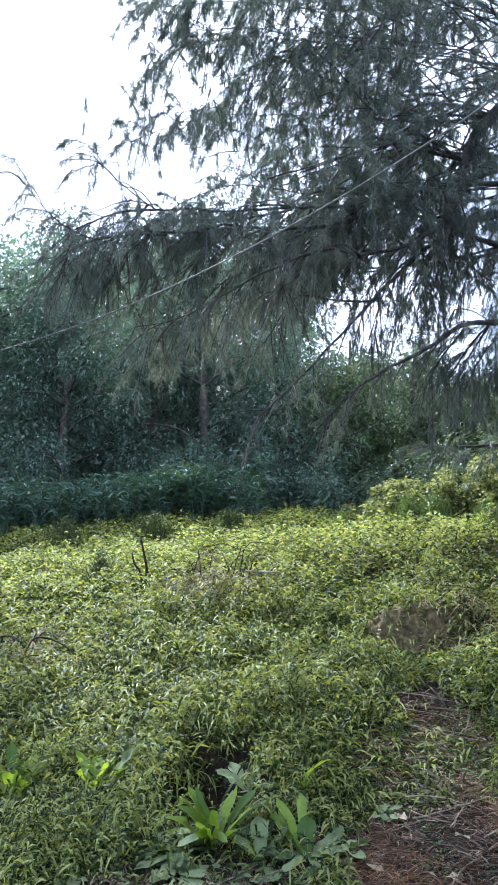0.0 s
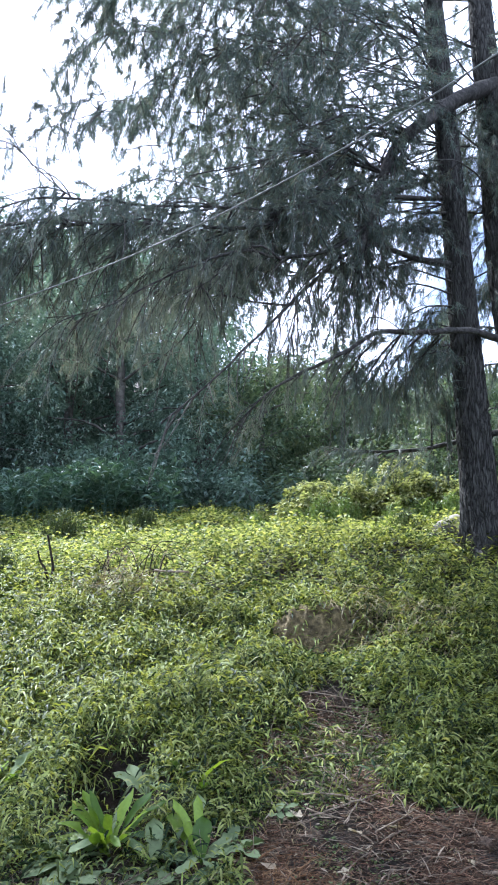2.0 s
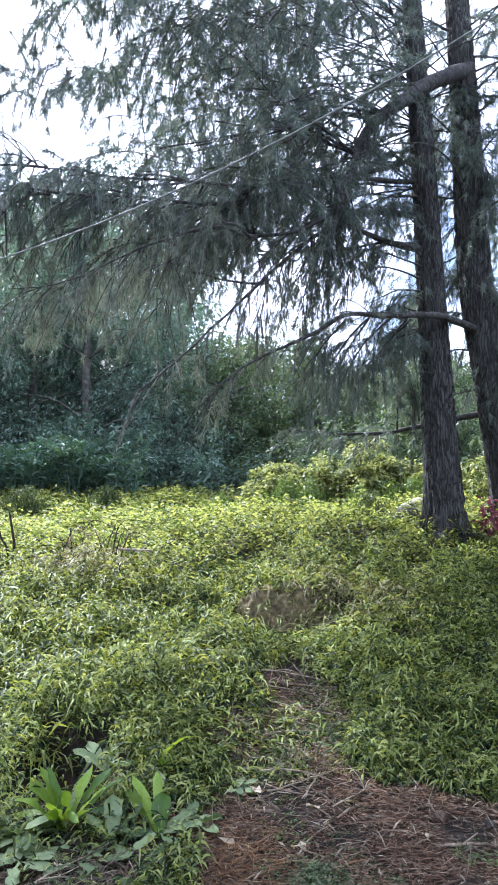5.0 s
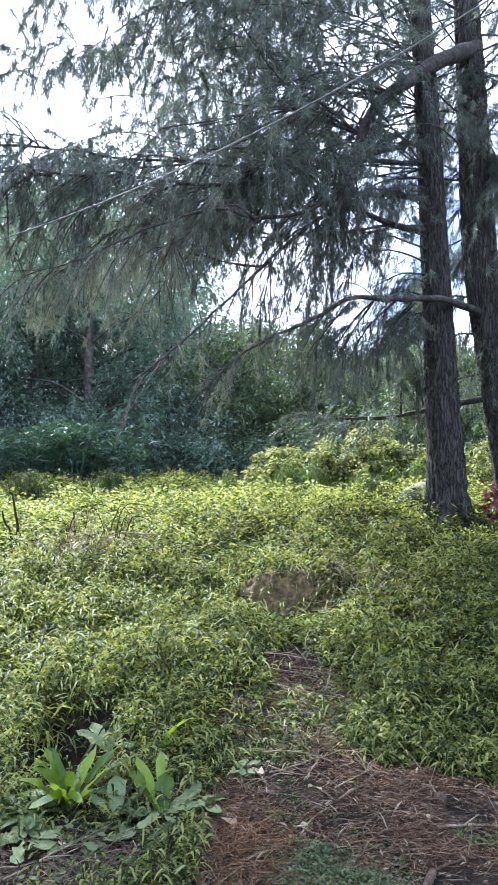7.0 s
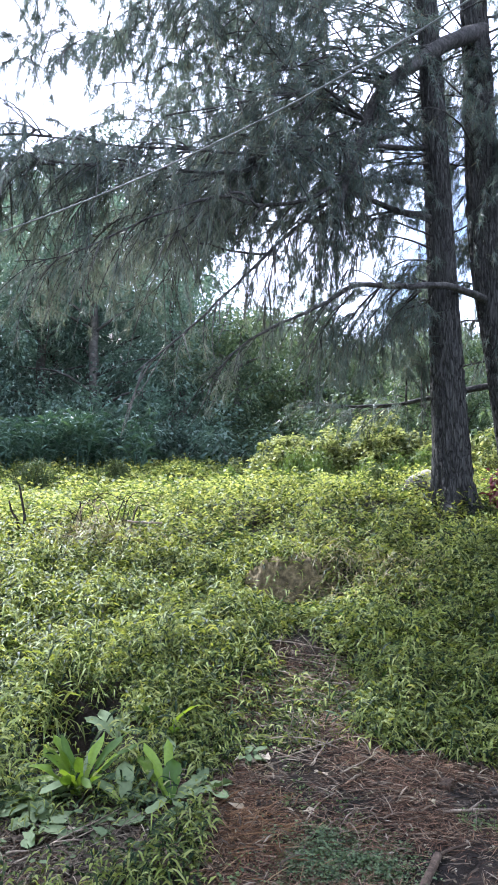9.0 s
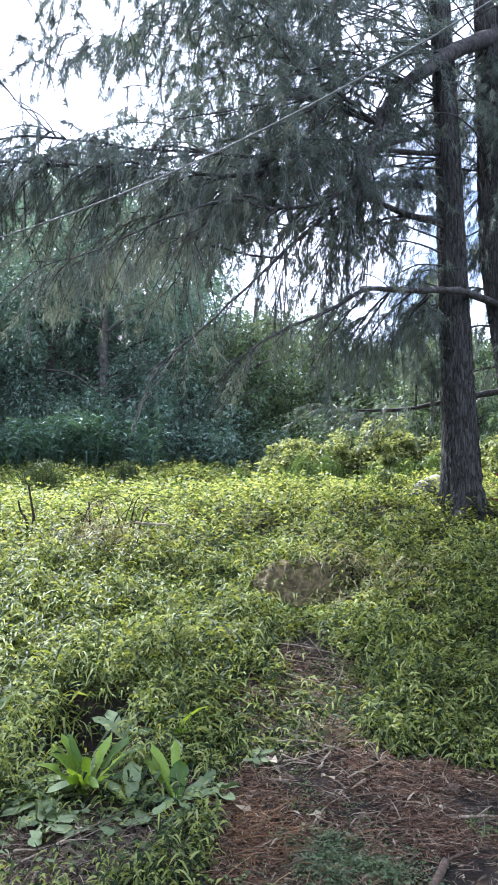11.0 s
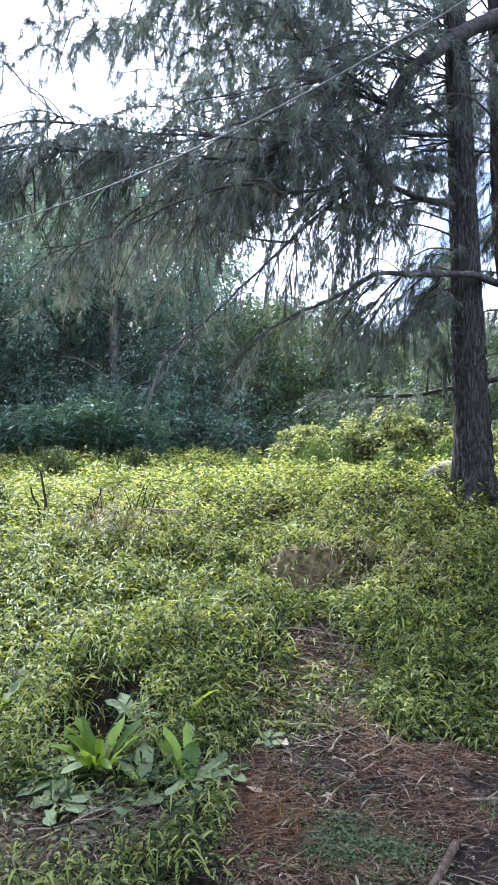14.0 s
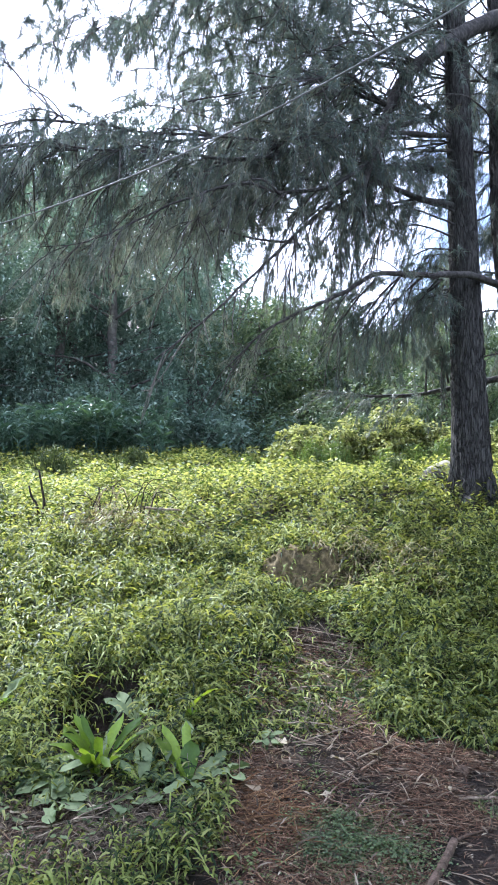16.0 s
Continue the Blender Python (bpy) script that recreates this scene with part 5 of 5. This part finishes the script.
def stick(pts, r0, r1, mat, label, name="stick", group="", forks=0):
    line = curve_through(pts, 0.04, 0.0025)
    o = line[0].copy()
    parts = [tube(line - o, np.linspace(r0, r1, len(line)), 6, 0.05)]
    for _ in range(forks):
        i = rng.integers(len(line) // 4, len(line) - 1)
        d = unit(rng.normal(0, 1, 3) + [0, 0, 0.5]) * rng.uniform(0.08, 0.22)
        parts.append(tube(np.array([line[i], line[i] + d * 0.5 + rng.normal(0, 0.01, 3), line[i] + d]) - o, [r1 * 1.2, r1, r1 * 0.5], 5))
    ob = put(name, mesh_np(name, *join(*parts), mat, True), label=label, category="stick", group=group)
    ob.location = o
    return ob


def lie(x, y, az, L, lift=0.008, bow=0.02):
    d = np.array([math.cos(az), math.sin(az)])
    out_ = []
    for f in (0, 0.33, 0.66, 1.0):
        p = np.array([x, y]) + d * L * (f - 0.5) + np.array([-d[1], d[0]]) * bow * math.sin(3.1 * f)
        out_.append((p[0], p[1], float(ground_z(*p)) + lift))
    return out_


for x, y, az, L, r in ((0.52, 5.75, 0.05, 0.45, 0.008), (0.46, 5.45, -0.15, 0.4, 0.007), (0.15, 4.25, 0.5, 0.4, 0.006), (0.75, 4.35, -0.7, 0.45, 0.006), (0.62, 4.12, 0.6, 0.3, 0.008), (1.2, 3.7, -0.1, 0.5, 0.010), (0.1, 4.1, -0.1, 0.35, 0.005), (1.05, 4.2, 0.5, 0.3, 0.006), (0.35, 4.5, 0.2, 0.35, 0.005), (0.9, 3.95, 0.2, 0.3, 0.005), (1.5, 3.9, -0.4, 0.4, 0.008), (-0.6, 3.6, 0.5, 0.4, 0.006), (-0.3, 3.5, 0.7, 0.5, 0.005)):
    stick(lie(x, y, az, L, r), r, r * 0.5, M_TWIG, "thin dry grey-brown twig lying on the path", "twig", "twigs on the path", 1)
for k in range(75):
    x, y = rng.uniform(-0.6, 1.7), rng.uniform(3.3, 4.9) + 0.9 * (k % 5 == 0)
    if path_mask(x, y) > 0.4:
        r = rng.uniform(0.0025, 0.006)
        stick(lie(x, y, rng.uniform(-1.0, 1.0), rng.uniform(0.12, 0.4), r + 0.008, rng.uniform(-0.05, 0.05)), r, r * 0.5, M_TWIG, "thin dry grey-brown twig lying on the path", "twig", "twigs on the path", int(rng.integers(0, 3)))
for x, y, az, L in ((0.24, 5.55, 0.08, 0.62), (0.42, 5.30, -0.12, 0.55), (0.20, 5.15, 0.2, 0.45), (0.36, 5.82, -0.05, 0.5), (0.30, 4.92, 0.35, 0.4), (0.34, 4.36, 0.5, 0.5), (0.30, 4.40, -0.3, 0.42), (0.38, 4.30, 1.1, 0.30), (0.60, 4.20, 0.75, 0.34), (-0.86, 3.46, 0.85, 0.62), (-0.95, 3.40, 0.5, 0.4)):
    stick(lie(x, y, az, L, 0.040, rng.uniform(-0.05, 0.05)), 0.0055, 0.0025, M_PALETWIG, "pale curved dry twig on the path", "twig", "twigs on the path", 2)
stick([(0.80, 3.30, 0.12), (0.89, 3.36, 0.135), (1.0, 3.41, 0.14)], 0.009, 0.004, M_CONE, "thin brown twig beside the stout stick", "twig", "", 1)
stick([(0.60, 2.90, 0.085), (0.67, 3.04, 0.10), (0.75, 3.18, 0.12), (0.81, 3.29, 0.135)], 0.021, 0.019, M_CONE, "stout broken brown stick on the path")


def flat_leaf(x, y, L, w, az, label, mat=None):
    v, q = broad_leaf(L, w, -0.35, 0.3, 5)
    ob = put("fallen_leaf", mesh_np("fallen_leaf", v, q, mat or M_DEADLEAF, True), label=label, category="leaf", group="fallen leaves")
    ob.matrix_basis = Matrix.Translation((x, y, float(ground_z(x, y)) + 0.042)) @ Matrix.Rotation(az, 4, "Z") @ Matrix.Rotation(0.15, 4, "X")


for x, y, L, w, az in ((0.22, 3.70, 0.11, 0.045, 0.7), (0.33, 4.10, 0.08, 0.04, 0.0), (0.53, 4.14, 0.14, 0.06, 0.5), (0.31, 4.36, 0.07, 0.03, 0.4), (0.35, 4.40, 0.06, 0.03, 1.3), (0.28, 4.33, 0.06, 0.03, 2.6), (-0.28, 3.45, 0.13, 0.06, 2.4), (-1.25, 3.42, 0.10, 0.05, 0.4), (0.34, 4.34, 0.06, 0.03, 1.8), (0.40, 4.38, 0.05, 0.03, 2.4), (-0.05, 4.22, 0.08, 0.06, 0.9), (0.02, 4.3, 0.09, 0.06, -0.8), (-0.35, 3.62, 0.09, 0.05, 0.2), (0.9, 3.8, 0.04, 0.02, 0.3), (1.25, 4.15, 0.05, 0.03, 1.2), (-0.9, 3.5, 0.08, 0.05, 0.3), (-0.15, 3.75, 0.10, 0.06, -0.3)):
    flat_leaf(x, y, L, w, az, "pale dry fallen leaf on the soil")


# ---- stones ----
def boulder(name, at, size, mat, label, seed, scales=0.0):
    bm = bmesh.new()
    bmesh.ops.create_icosphere(bm, subdivisions=4, radius=1.0)
    for v in bm.verts:
        k = 1 + 0.22 * noise.noise(v.co * 1.3 + Vector((seed, 0, 0))) + 0.07 * noise.noise(v.co * 4 + Vector((0, seed, 0)))
        k += scales * max(0.0, math.sin(7 * math.atan2(v.co.y, v.co.z) + 9 * v.co.x)) * abs(math.sin(8 * v.co.x))
        v.co = Vector((v.co.x * size[0] * k, v.co.y * size[1] * k, v.co.z * size[2] * k))
    me = bpy.data.meshes.new(name)
    bm.to_mesh(me); bm.free()
    me.materials.append(mat)
    for f in me.polygons:
        f.use_smooth = True
    ob = put(name, me, label=label, category="rock")
    ob.location = (at[0], at[1], float(ground_z(at[0], at[1])) + size[2] * at[2])
    return ob


boulder("boulder", (2.62, 10.45, 0.70), (0.26, 0.22, 0.22), M_STONE, "pale rounded boulder at the foot of the pine", 3.1)
boulder("boulder", (2.36, 10.05, 0.9), (0.20, 0.18, 0.17), M_ROCK, "dark boulder beside the pale one", 8.4)
boulder("pine_cone", (1.05, 4.02, 0.5), (0.038, 0.034, 0.03), M_CONE, "small brown pine cone on the path edge", 5.2, 0.35)
boulder("pebble", (1.3, 3.95, 0.4), (0.03, 0.035, 0.022), M_ROCK, "small dark pebble on the path", 1.2)
bx, by = np.meshgrid(np.linspace(-0.1, 0.9, 61), np.linspace(6.88, 7.30, 31))
inside = np.minimum(((bx - 0.20) / 0.27) ** 2 + ((by - 7.06) / 0.15) ** 2, ((bx - 0.42) / 0.42) ** 2 + ((by - 7.16) / 0.06) ** 2) + 1.6 * (vnoise(bx, by, 0.11, 2.0) - 0.5) < 0.9
bz = ground_z(bx, by) + 0.004 + 0.07 * vnoise(bx, by, 0.05, 4.0) + 0.06 * vnoise(bx, by, 0.13, 6.0) + 0.035 * vnoise(bx, by, 0.02, 8.0) - np.where(inside, 0, 0.06)
bj, bi = np.meshgrid(np.arange(30), np.arange(60), indexing="ij")
bq = np.stack([bj * 61 + bi, bj * 61 + bi + 1, (bj + 1) * 61 + bi + 1, (bj + 1) * 61 + bi], -1).reshape(-1, 4)
put("clay_bank", mesh_np("clay_bank", np.stack([bx, by, bz], -1), bq, M_CLAY), label="bare brown clay face of a small worn bank", category="bank", kind="structure")

# ---- dead sticks in the grass ----
gz = lambda x, y: float(ground_z(x, y))
crook = join(tube(curve_through([(0, 0, -0.2), (-0.05, 0, 0.08), (-0.13, 0, 0.20), (-0.17, 0, 0.34)], 0.04), [0.019] * 8 + [0.012] * (len(curve_through([(0, 0, -0.2), (-0.05, 0, 0.08), (-0.13, 0, 0.20), (-0.17, 0, 0.34)], 0.04)) - 8), 8, 0.06),
             tube(curve_through([(0, 0, -0.1), (0.04, 0, 0.1), (0.0, 0, 0.32), (-0.05, 0, 0.54)], 0.04), np.linspace(0.021, 0.011, len(curve_through([(0, 0, -0.1), (0.04, 0, 0.1), (0.0, 0, 0.32), (-0.05, 0, 0.54)], 0.04))), 8, 0.06))
ob = put("dead_stick", mesh_np("dead_stick", *crook, M_DARKWOOD, True), label="dark forked dead stick standing in the grass", category="stick")
ob.location = (-2.97, 8.75, 1.74)
stick([(-2.22, 8.75, 1.45), (-2.20, 8.75, 1.80), (-2.23, 8.75, 2.07)], 0.015, 0.011, M_DARKWOOD, "thin dark upright stick in the grass", "dead_stick")
for hx, hy, count in ((-1.85, 8.05, 180), (-3.4, 6.45, 190), (0.95, 7.2, 130), (1.25, 6.9, 90)):
    xs, ys = hx + rng.normal(0, 0.32, count), hy + rng.normal(0, 0.2, count)
    patch("dead_grass_heap", "heap of straw-coloured dead grass and brushwood", xs, ys, M_DRYGRASS, 6, 0.20, 0.008, 0.30, 0.7)
for k in range(9):
    x, y = -2.1 + rng.normal(0, 0.30), 8.5 + rng.normal(0, 0.18)
    stick([(x, y, gz(x, y)), (x + 0.15, y, gz(x, y) + 0.4 + 0.1 * rng.random()), (x + rng.uniform(0.2, 0.6), y + rng.normal(0, 0.1), gz(x, y) + rng.uniform(0.2, 0.5))], 0.009, 0.003, M_TWIG if k % 2 else M_DARKWOOD, "thin dead brushwood twig in the grass", "dead_twig", "brushwood", 2)
for k in range(5):
    x, y = -3.45 + rng.normal(0, 0.28), 6.6 + rng.normal(0, 0.18)
    stick([(x, y, gz(x, y)), (x + 0.2, y, gz(x, y) + 0.35 + 0.1 * rng.random()), (x + rng.uniform(0.2, 0.6), y + rng.normal(0, 0.1), gz(x, y) + rng.uniform(0.1, 0.3))], 0.009, 0.003, M_TWIG if k % 3 else M_DARKWOOD, "thin dead brushwood twig in the grass", "dead_twig", "brushwood", 2)
for pts, r in (([(-3.68, 6.62, 0.72), (-3.71, 6.62, 1.05), (-3.70, 6.62, 1.24), (-3.60, 6.62, 1.23), (-3.50, 6.64, 1.18)], 0.017), ([(-3.52, 6.62, 0.80), (-3.42, 6.62, 1.18), (-3.22, 6.60, 1.23), (-3.03, 6.6, 1.15), (-2.90, 6.6, 1.04), (-2.87, 6.6, 0.80)], 0.011), ([(-3.60, 6.5, 0.85), (-3.42, 6.5, 1.02), (-3.21, 6.5, 1.06), (-3.02, 6.5, 0.96)], 0.008), ([(-3.66, 6.62, 1.10), (-3.5, 6.6, 1.24), (-3.34, 6.6, 1.33)], 0.007)):
    stick([(x, y - 0.1, z - 0.09) for x, y, z in pts], r, r * 0.5, M_DARKWOOD, "dark crooked dead stick arching out of the grass", "dead_stick", "", 1)
for k in range(5):
    x, y = -2.2 + 0.16 * k + rng.normal(0, 0.08), 8.35 + rng.normal(0, 0.15)
    w, h = rng.uniform(0.15, 0.6) * rng.choice([-1, 1]), rng.uniform(0.3, 0.55)
    stick([(x, y, gz(x, y) + 0.05), (x + 0.4 * w, y, gz(x, y) + rng.uniform(0.5, 0.9) * h), (x + 0.8 * w, y, gz(x, y) + h), (x + 1.2 * w, y, gz(x, y) + rng.uniform(0.5, 1.1) * h)], 0.008, 0.003, M_DARKWOOD, "thin dark arching dead twig in the grass", "dead_twig", "brushwood", 2)
stick(lie(-1.32, 8.25, 0.10, 0.42, 0.30), 0.016, 0.012, M_TWIG, "grey dead stick resting on the grass", "dead_stick")

# ---- red-leaved shrub by the second pine ----
shrub("red_leaved_shrub", (3.5, 9.1), 0.34, 0.75, 330, 0.10, M_RED, "small shrub with red leaves beside the pine")
